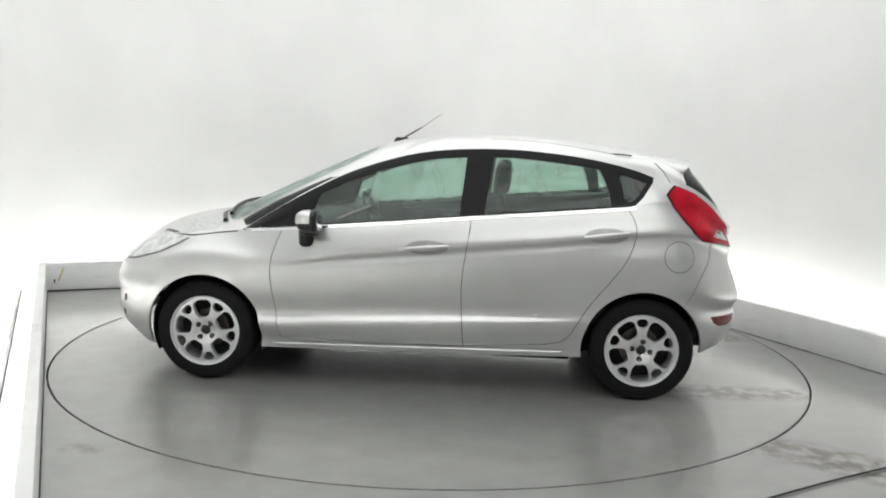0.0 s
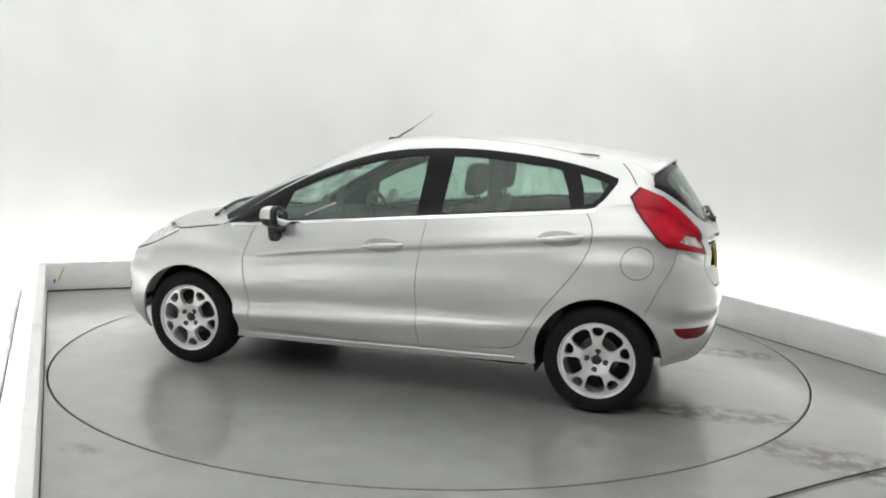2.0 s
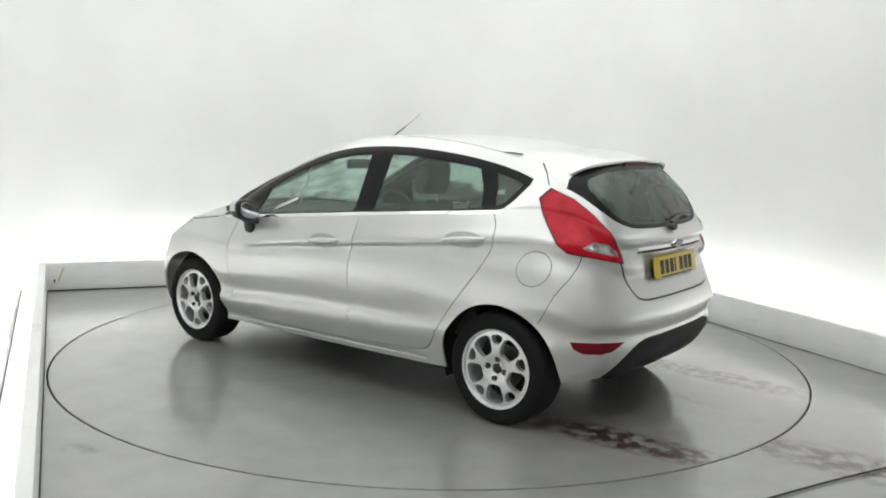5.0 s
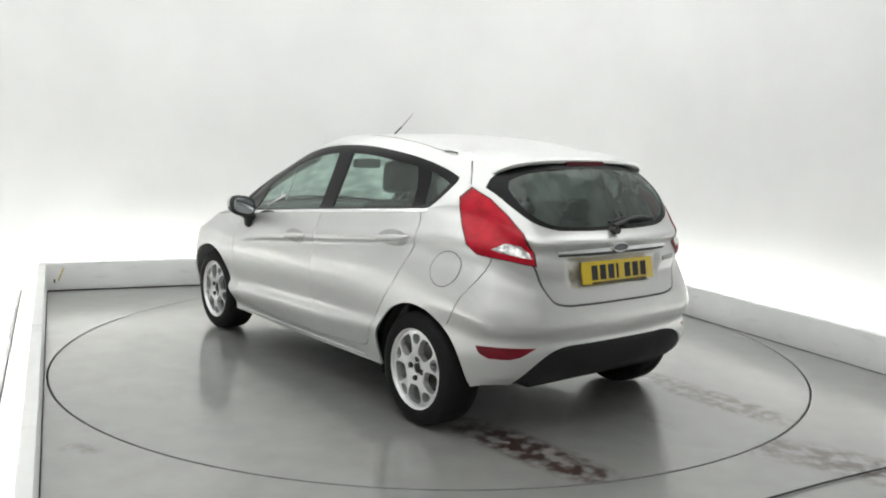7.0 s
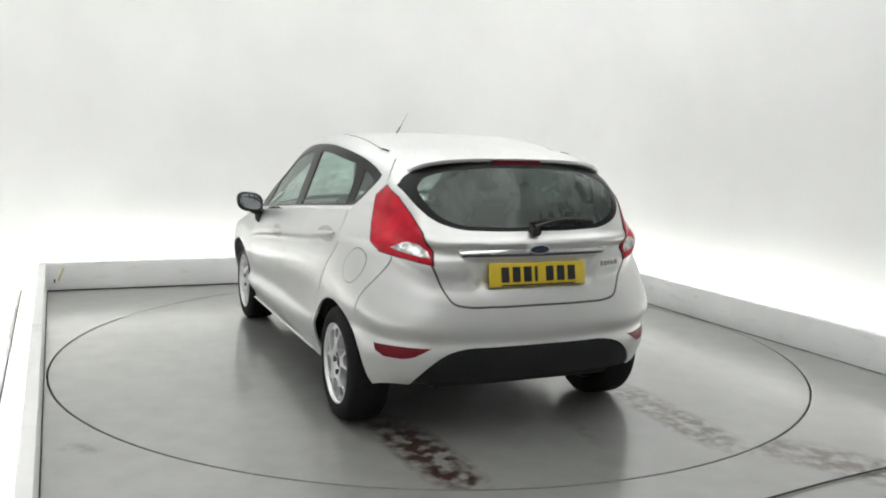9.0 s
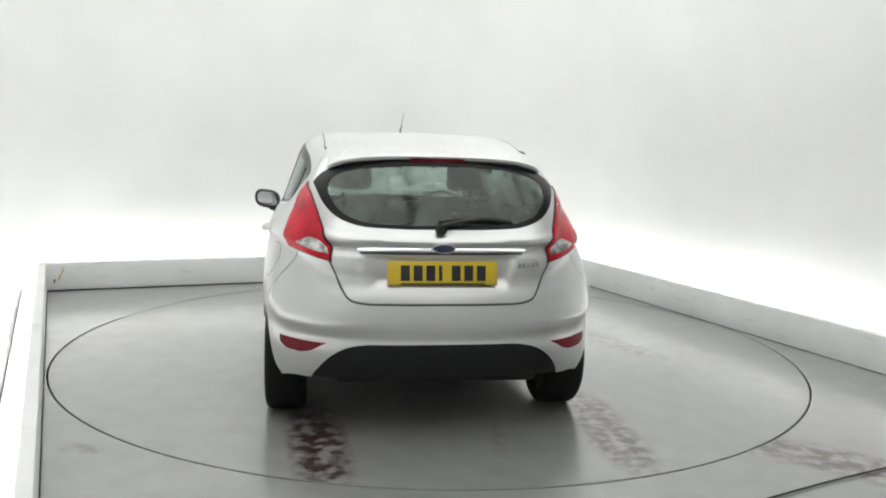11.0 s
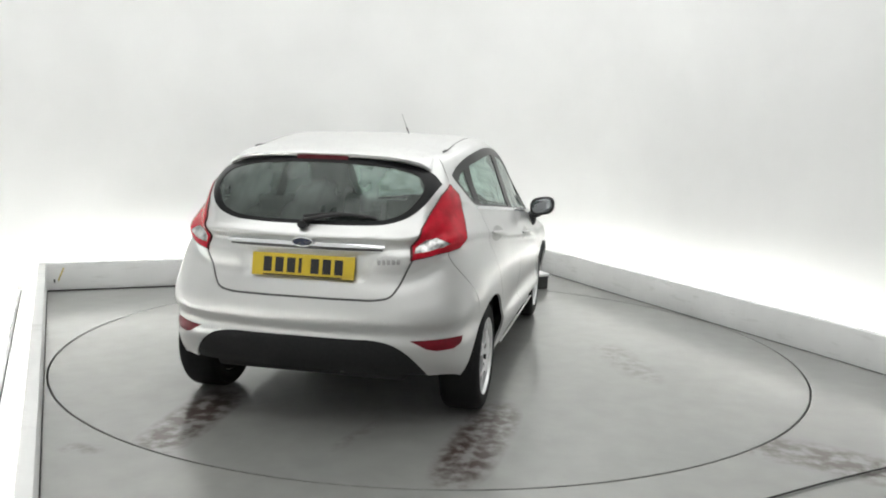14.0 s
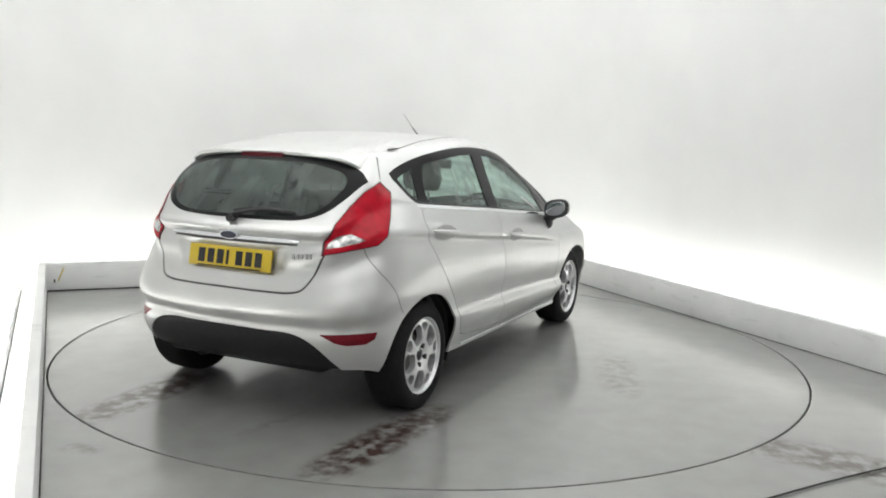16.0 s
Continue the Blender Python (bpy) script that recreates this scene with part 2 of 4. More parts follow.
# ---- the studio: floor, kerbs, walls, ceiling ----
YAW = 22.0
A = Vector((-3.352, 1.502, 0))           # inner corner where the back and side kerbs meet
EX = Vector((math.cos(radians(YAW)), math.sin(radians(YAW)), 0))
SIDE_YAW = 24.6                           # the side kerbs run a little off square
SY = Vector((-math.sin(radians(SIDE_YAW)), math.cos(radians(SIDE_YAW)), 0))
ROOM = Matrix(((EX.x, SY.x, 0, A.x), (EX.y, SY.y, 0, A.y), (0, 0, 1, 0), (0, 0, 0, 1)))   # x along the back kerb, y out through it
WIDE, DEEP, KERB_H, KERB_T = 4.88, 9.6, 0.247, 0.06
GAP = 0.42                                # slot between kerb and wall, where the tubes lie
HIGH = 3.5
DISC_R, HOLE_R = 2.4235, 2.4335


def floor_bm():
    bm = bmesh.new()
    n = 192
    def ring(r, z):
        return [bm.verts.new((r * math.cos(2 * math.pi * i / n), r * math.sin(2 * math.pi * i / n), z)) for i in range(n)]
    low, top, out = ring(HOLE_R, -0.06), ring(HOLE_R, 0.0), ring(14.0, 0.0)
    pit = ring(HOLE_R - 0.4, -0.06)
    for i in range(n):
        j = (i + 1) % n
        for a, b in ((pit, low), (low, top), (top, out)):
            bm.faces.new((a[i], a[j], b[j], b[i]))
    return bm


fl = new("floor", sharpen(to_mesh(floor_bm(), "floor", [FLOOR_GREY])))
tagged(fl, "grey painted studio floor, damp and stained", "floor", kind="structure")

pit = bmesh.new()
bmesh.ops.create_circle(pit, cap_ends=True, segments=96, radius=HOLE_R - 0.002, matrix=Matrix.Translation((0, 0, -0.055)))
pit_ob = new("turntable_pit", to_mesh(pit, "turntable_pit", SHADOW_GAP))
tagged(pit_ob, "dark pit below the turntable rim", "floor pit", kind="structure")


LEFT_YAW = 24.1                           # the left kerb stands a hair off the right one
LY = Vector((-math.sin(radians(LEFT_YAW)), math.cos(radians(LEFT_YAW)), 0))
ROOM_LEFT = Matrix(((EX.x, LY.x, 0, A.x), (EX.y, LY.y, 0, A.y), (0, 0, 1, 0), (0, 0, 0, 1)))


def in_room(ob):
    ob.data.transform(ROOM_LEFT if ob.name.endswith("left") else ROOM)
    return ob


def kerb(name, x0, x1, y0, y1):
    bm = box_bm(x0, x1, y0, y1, 0, KERB_H, 0.006)
    ob = new(name, sharpen(to_mesh(bm, name, KERB_WHITE)))
    in_room(ob)
    tagged(ob, "low white kerb board, scuffed, hiding the cove lights", "kerb", kind="structure")
    return ob


kerb("kerb_back", -KERB_T, WIDE + KERB_T, 0, KERB_T)
kerb("kerb_left", -KERB_T, 0, -DEEP, -0.002)
kerb("kerb_right", WIDE, WIDE + KERB_T, -DEEP, -0.002)


def seal(name, x0, x1, y0, y1, high=0.009, mat=SHADOW_GAP):
    ob = new(name, to_mesh(box_bm(x0, x1, y0, y1, 0.0005, high), name, mat, False))
    in_room(ob)
    tagged(ob, "thin dark joint at the foot of the kerb", "joint", kind="structure")


seal("kerb_joint_back", 0.012, WIDE - 0.012, -0.009, -0.001)
seal("kerb_joint_right", WIDE - 0.006, WIDE - 0.001, -DEEP, -0.012, 0.004, SEAM_GREY)
seal("kerb_joint_left", 0.001, 0.006, -DEEP, -0.012)
cove_rail = new("cove_rail_left", to_mesh(box_bm(-.203, -.197, -5.5, -.02, .012, .020), "cove_rail_left", SHADOW_GAP, False))
in_room(cove_rail)
tagged(cove_rail, "thin dark rail along the slot behind the kerb", "rail", kind="structure")


def wall_shell():
    """One continuous white wall with rounded corners, 0.1 m thick, and a cove at its foot."""
    x0, x1, y1, y0, r = -GAP, WIDE + GAP, GAP, -DEEP, 0.9
    path = []
    def arc(cx, cy, a0, a1):
        for i in range(17):
            a = radians(a0 + (a1 - a0) * i / 16)
            path.append((cx + r * math.cos(a), cy + r * math.sin(a)))
    path.append((x0 - .09, y0))
    arc(x0 + r, y1 - r, 180, 90)
    arc(x1 - r, y1 - r, 90, 0)
    path.append((x1, y0))
    bm = bmesh.new()
    cols = []
    for k, (x, y) in enumerate(path):
        p = Vector((x, y))
        q0, q1 = Vector(path[max(k - 1, 0)]), Vector(path[min(k + 1, len(path) - 1)])
        t = (q1 - q0).normalized()
        nrm = Vector((t.y, -t.x))      # into the room
        col = [bm.verts.new((p.x, p.y, z)) for z in np.linspace(0, HIGH, 14)]
        col += [bm.verts.new((p.x - 0.1 * nrm.x, p.y - 0.1 * nrm.y, z)) for z in (HIGH, 0)]
        cols.append(col)
    for a, b in zip(cols, cols[1:]):
        for i in range(len(a) - 1):
            bm.faces.new((a[i], b[i], b[i + 1], a[i + 1]))
    return bm


wl = new("wall_back", sharpen(to_mesh(wall_shell(), "wall_back", WALL_WHITE), 50))
in_room(wl)
tagged(wl, "seamless white studio wall with rounded corners", "wall", kind="structure")
# unseen wall added behind the camera: closes the room, lightens the car's flanks
wf = new("unseen_front_wall", to_mesh(box_bm(-GAP - 0.1, WIDE + GAP + 0.1, -DEEP - 0.1, -DEEP, 0, HIGH), "unseen_front_wall", WALL_GREY, False))
in_room(wf)
tagged(wf, "unseen pale wall added behind the camera, throwing light back on the car", "wall", kind="structure")
cl = new("ceiling", to_mesh(box_bm(-GAP - 0.1, WIDE + GAP + 0.1, -DEEP - 0.1, GAP + 0.1, HIGH, HIGH + 0.1), "ceiling", CEIL_WHITE, False))
in_room(cl)
tagged(cl, "plain white studio ceiling", "ceiling", kind="structure")


for nm, x0, x1, y0, y1 in (("cove_floor_left", -GAP, -KERB_T - .002, -DEEP, KERB_T + .02), ("cove_floor_back", -GAP, WIDE + GAP, KERB_T + .022, GAP), ("cove_floor_right", WIDE + KERB_T, WIDE + GAP, -DEEP, -0.002)):
    cv = in_room(new(nm, to_mesh(box_bm(x0, x1, y0, y1, 0.001, 0.012), nm, CEIL_WHITE, False)))
    tagged(cv, "white board in the slot behind the kerb", "cove floor", kind="structure")


def cove_tube(x, y, along, length):
    th = empty("cove_light", "fluorescent batten behind the kerb, glowing white", "tube light",
               Matrix.Translation((ROOM_LEFT if x < 0 else ROOM) @ Vector((x, y, 0))) @ Matrix.Rotation(radians(YAW) if along == "x" else radians((LEFT_YAW if x < 0 else SIDE_YAW) + 90), 4, "Z"), "cove lights")
    part("batten", box_bm(-length / 2, length / 2, -0.03, 0.03, 0, 0.05, 0.004), CEIL_WHITE, th)
    bm = tube_bm([(-length / 2 + 0.02, 0, 0.075), (length / 2 - 0.02, 0, 0.075)], 0.02, 10)
    part("tube", bm, TUBE_GLOW, th, "glowing tube")


for i in range(3):
    cove_tube(0.75 + 1.65 * i, GAP - 0.20, "x", 1.5)
for i in range(5):
    cove_tube(-GAP + 0.17, -0.95 - 1.75 * i, "y", 1.6)
    if i < 4:
        cove_tube(WIDE + GAP - 0.20, -0.95 - 1.75 * i, "y", 1.6)


def ceiling_panel(x, y, w, d, z):
    th = empty("ceiling_light", "large ceiling light panel with white diffuser, lit", "ceiling light",
               Matrix.Translation(ROOM @ Vector((x, y, z))) @ Matrix.Rotation(radians(SIDE_YAW), 4, "Z"), "ceiling lights")
    part("housing", box_bm(-w / 2, w / 2, -d / 2, d / 2, 0.0, HIGH - z, 0.01), CEIL_WHITE, th)
    part("diffuser", box_bm(-w / 2 + 0.03, w / 2 - 0.03, -d / 2 + 0.03, d / 2 - 0.03, -0.015, -0.001), PANEL_GLOW, th, "glowing white diffuser")


for row in range(5):
    for px in (0.36, 2.44, 4.52)[:3 if row < 3 else 2]:
        ceiling_panel(px, -0.62 - 1.62 * row, 2.0, 1.54, 3.38)

# ---- turntable ----
turntable = empty("turntable", "round grey turntable flush with the floor, wet tyre tracks", "turntable")


def disc_bm():
    prof = [(0.0001, 0.0)] + [(DISC_R * k / 12, 0.0) for k in range(1, 12)] + [(DISC_R - 0.003, 0.0), (DISC_R, -0.003), (DISC_R, -0.045), (0.0001, -0.045)]
    return lathe(prof, 128, "z")


part("deck", disc_bm(), TABLE_GREY, turntable, "grey painted steel deck", angle=25)
part("rim", lathe([(DISC_R - .006, .0006), (DISC_R - .001, .0006), (DISC_R + .001, -.002), (DISC_R + .001, -.04), (DISC_R - .006, -.04)], 160, "z", closed=True), WORN_STEEL, turntable, "thin worn steel rim", angle=25)

# ---- the car body: a surface through rails that wrap from nose to tail ----
# each rail: sixteen stations from the nose's middle, along the flank, to the tail's middle
RAILS = {}


def rail(name, nose, flank, tail):
    """A control rail of the body: five stations round the nose, six along the flank, five round the tail."""
    RAILS[name] = [*nose, *flank, *tail]


# lower lip of bumpers and sills
rail("edge", ((1.905, 0, 0.235), (1.86, 0.35, 0.235), (1.755, 0.583, 0.228), (1.62, 0.729, 0.19), (1.53, 0.79, 0.19)),
     ((1.245, 0.8, 0.2), (0.91, 0.8, 0.205), (0.5, 0.79, 0.205), (-0.25, 0.79, 0.213), (-0.85, 0.8, 0.23), (-1.2, 0.8, 0.24)),
     ((-1.5, 0.785, 0.25), (-1.63, 0.7, 0.285), (-1.735, 0.55, 0.29), (-1.785, 0.3, 0.295), (-1.795, 0, 0.295)))
# sill roll
rail("rocker", ((1.972, 0, 0.28), (1.926, 0.36, 0.28), (1.806, 0.613, 0.28), (1.648, 0.759, 0.26), (1.53, 0.82, 0.27)),
     ((1.245, 0.83, 0.27), (0.91, 0.806, 0.25), (0.5, 0.804, 0.25), (-0.25, 0.808, 0.258), (-0.85, 0.812, 0.28), (-1.2, 0.834, 0.3)),
     ((-1.5, 0.81, 0.31), (-1.645, 0.722, 0.33), (-1.765, 0.57, 0.34), (-1.815, 0.3, 0.34), (-1.825, 0, 0.34)))
# crease along the foot of the doors
rail("low", ((2.01, 0, 0.4), (1.955, 0.36, 0.4), (1.818, 0.633, 0.4), (1.652, 0.781, 0.4), (1.53, 0.852, 0.42)),
     ((1.245, 0.862, 0.44), (0.91, 0.866, 0.36), (0.5, 0.871, 0.375), (-0.25, 0.87, 0.412), (-0.85, 0.864, 0.44), (-1.2, 0.855, 0.46)),
     ((-1.5, 0.818, 0.46), (-1.665, 0.738, 0.45), (-1.795, 0.575, 0.45), (-1.845, 0.3, 0.462), (-1.857, 0, 0.462)))
# hollow over that crease
rail("valley", ((2.005, 0, 0.465), (1.95, 0.36, 0.465), (1.808, 0.638, 0.465), (1.645, 0.786, 0.47), (1.525, 0.856, 0.49)),
     ((1.245, 0.866, 0.515), (0.91, 0.84, 0.408), (0.5, 0.842, 0.424), (-0.25, 0.846, 0.456), (-0.85, 0.854, 0.475), (-1.2, 0.853, 0.55)),
     ((-1.495, 0.812, 0.55), (-1.652, 0.728, 0.51), (-1.785, 0.566, 0.505), (-1.836, 0.3, 0.495), (-1.848, 0.0, 0.493)))
# fullest part of the flank
rail("mid", ((2.015, 0, 0.53), (1.96, 0.36, 0.53), (1.813, 0.643, 0.53), (1.64, 0.791, 0.54), (1.52, 0.858, 0.56)),
     ((1.245, 0.866, 0.59), (0.9, 0.853, 0.52), (0.5, 0.855, 0.54), (-0.25, 0.858, 0.57), (-0.85, 0.858, 0.6), (-1.2, 0.853, 0.64)),
     ((-1.5, 0.818, 0.64), (-1.674, 0.752, 0.58), (-1.808, 0.583, 0.565), (-1.853, 0.3, 0.555), (-1.865, 0, 0.55)))
# upper flank, bumper ledge at the tail
rail("waist", ((2.005, 0, 0.59), (1.94, 0.36, 0.595), (1.783, 0.638, 0.605), (1.61, 0.776, 0.62), (1.5032, 0.85, 0.6247)),
     ((1.2345, 0.863, 0.6526), (0.89, 0.858, 0.62), (0.5, 0.859, 0.65), (-0.25, 0.863, 0.71), (-0.85, 0.855, 0.755), (-1.2, 0.838, 0.79)),
     ((-1.48, 0.793, 0.79), (-1.645, 0.708, 0.75), (-1.777, 0.55, 0.69), (-1.832, 0.3, 0.673), (-1.845, 0, 0.668)))
# below the shoulder groove
rail("under", ((1.993, 0, 0.6116), (1.928, 0.36, 0.6186), (1.779, 0.636, 0.6326), (1.598, 0.776, 0.6496), (1.492, 0.846, 0.6678)),
     ((1.2275, 0.858, 0.6943), (0.88, 0.8565, 0.647), (0.5, 0.8568, 0.692), (-0.25, 0.853, 0.774), (-0.85, 0.842, 0.837), (-1.18, 0.81, 0.874)),
     ((-1.46, 0.757, 0.899), (-1.622, 0.668, 0.87), (-1.745, 0.527, 0.79), (-1.795, 0.3, 0.77), (-1.808, 0, 0.76)))
# shoulder groove, fading out on the wing
rail("groove", ((1.9825, 0, 0.6305), (1.9175, 0.36, 0.6392), (1.765, 0.6342, 0.6568), (1.5875, 0.769, 0.6755), (1.4848, 0.839, 0.6955)),
     ((1.223, 0.853, 0.7211), (0.88, 0.8545, 0.683), (0.5, 0.847, 0.728), (-0.25, 0.846, 0.81), (-0.85, 0.833, 0.873), (-1.18, 0.801, 0.91)),
     ((-1.46, 0.755, 0.93), (-1.628, 0.67, 0.9024), (-1.752, 0.529, 0.8404), (-1.797, 0.3, 0.8294), (-1.809, 0, 0.8224)))
# shoulder line
rail("shoulder", ((1.975, 0, 0.644), (1.91, 0.36, 0.654), (1.755, 0.633, 0.674), (1.58, 0.764, 0.694), (1.48, 0.832, 0.714)),
     ((1.22, 0.847, 0.739), (0.88, 0.853, 0.709), (0.5, 0.857, 0.754), (-0.25, 0.856, 0.836), (-0.85, 0.842, 0.899), (-1.18, 0.806, 0.936)),
     ((-1.46, 0.757, 0.944), (-1.632, 0.672, 0.924), (-1.748, 0.53, 0.873), (-1.793, 0.3, 0.868), (-1.805, 0, 0.865)))
# turn-in below the glass, strip recess at the tail
rail("tuck", ((1.939, 0, 0.6737), (1.8695, 0.36, 0.6882), (1.7055, 0.6105, 0.7217), (1.526, 0.7258, 0.752), (1.426, 0.7797, 0.7716)),
     ((1.202, 0.797, 0.7944), (0.925, 0.8144, 0.7873), (0.5, 0.8411, 0.8318), (-0.25, 0.835, 0.9089), (-0.85, 0.814, 0.9669), (-1.1575, 0.774, 0.9995)),
     ((-1.415, 0.73, 1.0142), (-1.59, 0.6565, 0.9852), (-1.722, 0.53, 0.925), (-1.777, 0.3, 0.921), (-1.79, 0, 0.918)))
# waistline and bonnet's leading edge
rail("belt", ((1.895, 0, 0.71), (1.82, 0.36, 0.73), (1.645, 0.583, 0.78), (1.46, 0.679, 0.823), (1.36, 0.715, 0.842)),
     ((1.18, 0.735, 0.862), (0.98, 0.765, 0.883), (0.5, 0.8, 0.927), (-0.25, 0.798, 0.998), (-0.85, 0.772, 1.05), (-1.13, 0.73, 1.077)),
     ((-1.36, 0.688, 1.1), (-1.54, 0.638, 1.06), (-1.738, 0.535, 0.964), (-1.803, 0.3, 0.956), (-1.816, 0, 0.953)))
# crown of the bonnet
rail("bonnet", ((1.64, 0, 0.868), (1.6, 0.35, 0.862), (1.44, 0.58, 0.848), (1.29, 0.69, 0.853), (1.2, 0.725, 0.862)),
     ((1.06, 0.747, 0.875), (0.89, 0.768, 0.893), (0.5, 0.795, 0.932), (-0.25, 0.793, 1.003), (-0.85, 0.768, 1.054), (-1.13, 0.726, 1.081)),
     ((-1.355, 0.685, 1.112), (-1.535, 0.635, 1.075), (-1.711, 0.535, 1.002), (-1.765, 0.3, 0.994), (-1.779, 0, 0.99)))
# foot of the glass
rail("cowl", ((1.3, 0, 0.943), (1.27, 0.35, 0.933), (1.17, 0.6, 0.903), (1.09, 0.7, 0.885), (1.03, 0.742, 0.884)),
     ((0.95, 0.757, 0.888), (0.8, 0.775, 0.903), (0.5, 0.79, 0.937), (-0.25, 0.788, 1.008), (-0.85, 0.763, 1.058), (-1.13, 0.721, 1.085)),
     ((-1.35, 0.682, 1.12), (-1.53, 0.633, 1.09), (-1.694, 0.538, 1.025), (-1.75, 0.3, 1.01), (-1.765, 0, 1.005)))
# half height of the glass
rail("pillar", ((0.83, 0, 1.157), (0.8, 0.32, 1.152), (0.73, 0.55, 1.137), (0.665, 0.655, 1.122), (0.6, 0.685, 1.105)),
     ((0.49, 0.7, 1.095), (0.34, 0.71, 1.1), (0.12, 0.717, 1.125), (-0.3, 0.72, 1.185), (-0.85, 0.692, 1.208), (-1.12, 0.66, 1.195)),
     ((-1.32, 0.632, 1.2), (-1.475, 0.605, 1.2), (-1.606, 0.53, 1.165), (-1.65, 0.3, 1.16), (-1.665, 0, 1.16)))
# top of the glass and tail spoiler edge
rail("gutter", ((0.33, 0, 1.377), (0.31, 0.3, 1.37), (0.265, 0.5, 1.352), (0.22, 0.595, 1.318), (0.15, 0.614, 1.335)),
     ((0.07, 0.624, 1.35), (-0.03, 0.63, 1.363), (-0.15, 0.632, 1.376), (-0.4, 0.632, 1.388), (-0.8, 0.615, 1.374), (-1.08, 0.588, 1.338)),
     ((-1.28, 0.57, 1.305), (-1.40, 0.555, 1.285), (-1.478, 0.475, 1.29), (-1.522, 0.28, 1.318), (-1.537, 0, 1.325)))
# roof edge
rail("roof", ((0.2, 0, 1.412), (0.18, 0.28, 1.406), (0.145, 0.46, 1.39), (0.11, 0.53, 1.376), (0.06, 0.55, 1.388)),
     ((0, 0.56, 1.4), (-0.08, 0.565, 1.41), (-0.2, 0.567, 1.42), (-0.43, 0.567, 1.426), (-0.8, 0.55, 1.404), (-1.05, 0.525, 1.372)),
     ((-1.22, 0.52, 1.352), (-1.34, 0.49, 1.345), (-1.4, 0.42, 1.345), (-1.432, 0.25, 1.352), (-1.447, 0, 1.355)))
CENTRE_X = (.03, .01, -.02, -.05, -.08, -.13, -.2, -.3, -.48, -.78, -.95, -1.06, -1.14, -1.2, -1.25, -1.28)


def roof_z(x):
    return float(np.interp(x, [-1.35, -1.17, -.81, -.45, -.09, .2], [1.366, 1.398, 1.438, 1.455, 1.446, 1.413]))


def spline(points, per, mirror):
    """Smooth curve through 3D points, per steps a span; with mirror the curve crosses y = 0 squarely at both ends."""
    p = np.array(points, float)
    if mirror:
        flip = np.array([1, -1, 1])
        p = np.vstack([p[1] * flip, p, p[-2] * flip])
    else:
        p = np.vstack([2 * p[0] - p[1], p, 2 * p[-1] - p[-2]])
    d = np.maximum(np.linalg.norm(np.diff(p, axis=0), axis=1), 1e-4) ** 0.75
    out = []
    for i in range(1, len(p) - 2):
        h = d[i]
        s0, s1, s2 = (p[i] - p[i - 1]) / d[i - 1], (p[i + 1] - p[i]) / h, (p[i + 2] - p[i + 1]) / d[i + 1]
        m0, m1 = (s0 * h + s1 * d[i - 1]) / (d[i - 1] + h), (s1 * d[i + 1] + s2 * h) / (h + d[i + 1])
        for k in range(per):
            t = k / per
            out.append((2 * t**3 - 3 * t**2 + 1) * p[i] + (t**3 - 2 * t**2 + t) * h * m0 + (-2 * t**3 + 3 * t**2) * p[i + 1] + (t**3 - t**2) * h * m1)
    out.append(p[-2])
    return np.array(out)


def body_grid(per_u=11, per_v=5):
    rails = list(RAILS.values())
    last = rails[-1]
    centre = [(x, 0.0, roof_z(x)) for x in CENTRE_X]
    half = [((a[0] + c[0]) / 2, a[1] * 0.5, a[2] + 0.76 * (c[2] - a[2])) for a, c in zip(last, centre)]
    rows = [spline(r, per_u, True) for r in rails + [half, centre]]
    rows = np.stack(rows)                       # rail, u, xyz
    rows[:, [0, -1], 1] = 0.0
    rows[-1, :, 1] = 0.0
    cols = np.stack([spline(rows[:, j], per_v, False) for j in range(rows.shape[1])], 1)
    cols[:, [0, -1], 1] = 0.0
    cols[-1, :, 1] = 0.0
    cols[..., 1] = np.maximum(cols[..., 1], 0.0)
    return cols


def shell():
    g = body_grid()
    bm = bmesh.new()
    def pressed(p):
        # pocket round the number plate, its sides leaning in towards the foot
        x, y, z = p
        if x > -1.6:
            return p
        wide = .315 + .35 * (z - .755)
        d = min(wide - y, z - .742, .895 - z)
        t = min(max(d / .028, 0.0), 1.0)
        return (x + .020 * t * t * (3 - 2 * t), y, z)
    vs = [[bm.verts.new(pressed(p)) for p in row] for row in g]
    for a, b in zip(vs, vs[1:]):
        for j in range(len(a) - 1):
            bm.faces.new((a[j], a[j + 1], b[j + 1], b[j]))
    bmesh.ops.remove_doubles(bm, verts=bm.verts, dist=0.0004)
    bmesh.ops.recalc_face_normals(bm, faces=bm.faces)
    low = min(bm.faces, key=lambda f: abs(f.calc_center_median().x) + abs(f.calc_center_median().z - .5))
    if low.normal.y < 0:
        bmesh.ops.reverse_faces(bm, faces=bm.faces)
    return bm


SIDE = (Vector((1, 0, 0)), Vector((0, 0, 1)), Vector((0, 1, 0)))
REAR = (Vector((0, 1, 0)), Vector((0, 0, 1)), Vector((-1, 0, 0)))
ABOVE = (Vector((1, 0, 0)), Vector((0, 1, 0)), Vector((0, 0, 1)))
OBLIQUE = (Vector((-0.70711, -0.70711, 0)), Vector((0, 0, 1)), Vector((-0.70711, 0.70711, 0)))


def inside(poly, x, y):
    hit = False
    for (x0, y0), (x1, y1) in zip(poly, poly[1:] + poly[:1]):
        if (y0 > y) != (y1 > y) and x < x0 + (y - y0) * (x1 - x0) / (y1 - y0):
            hit = not hit
    return hit


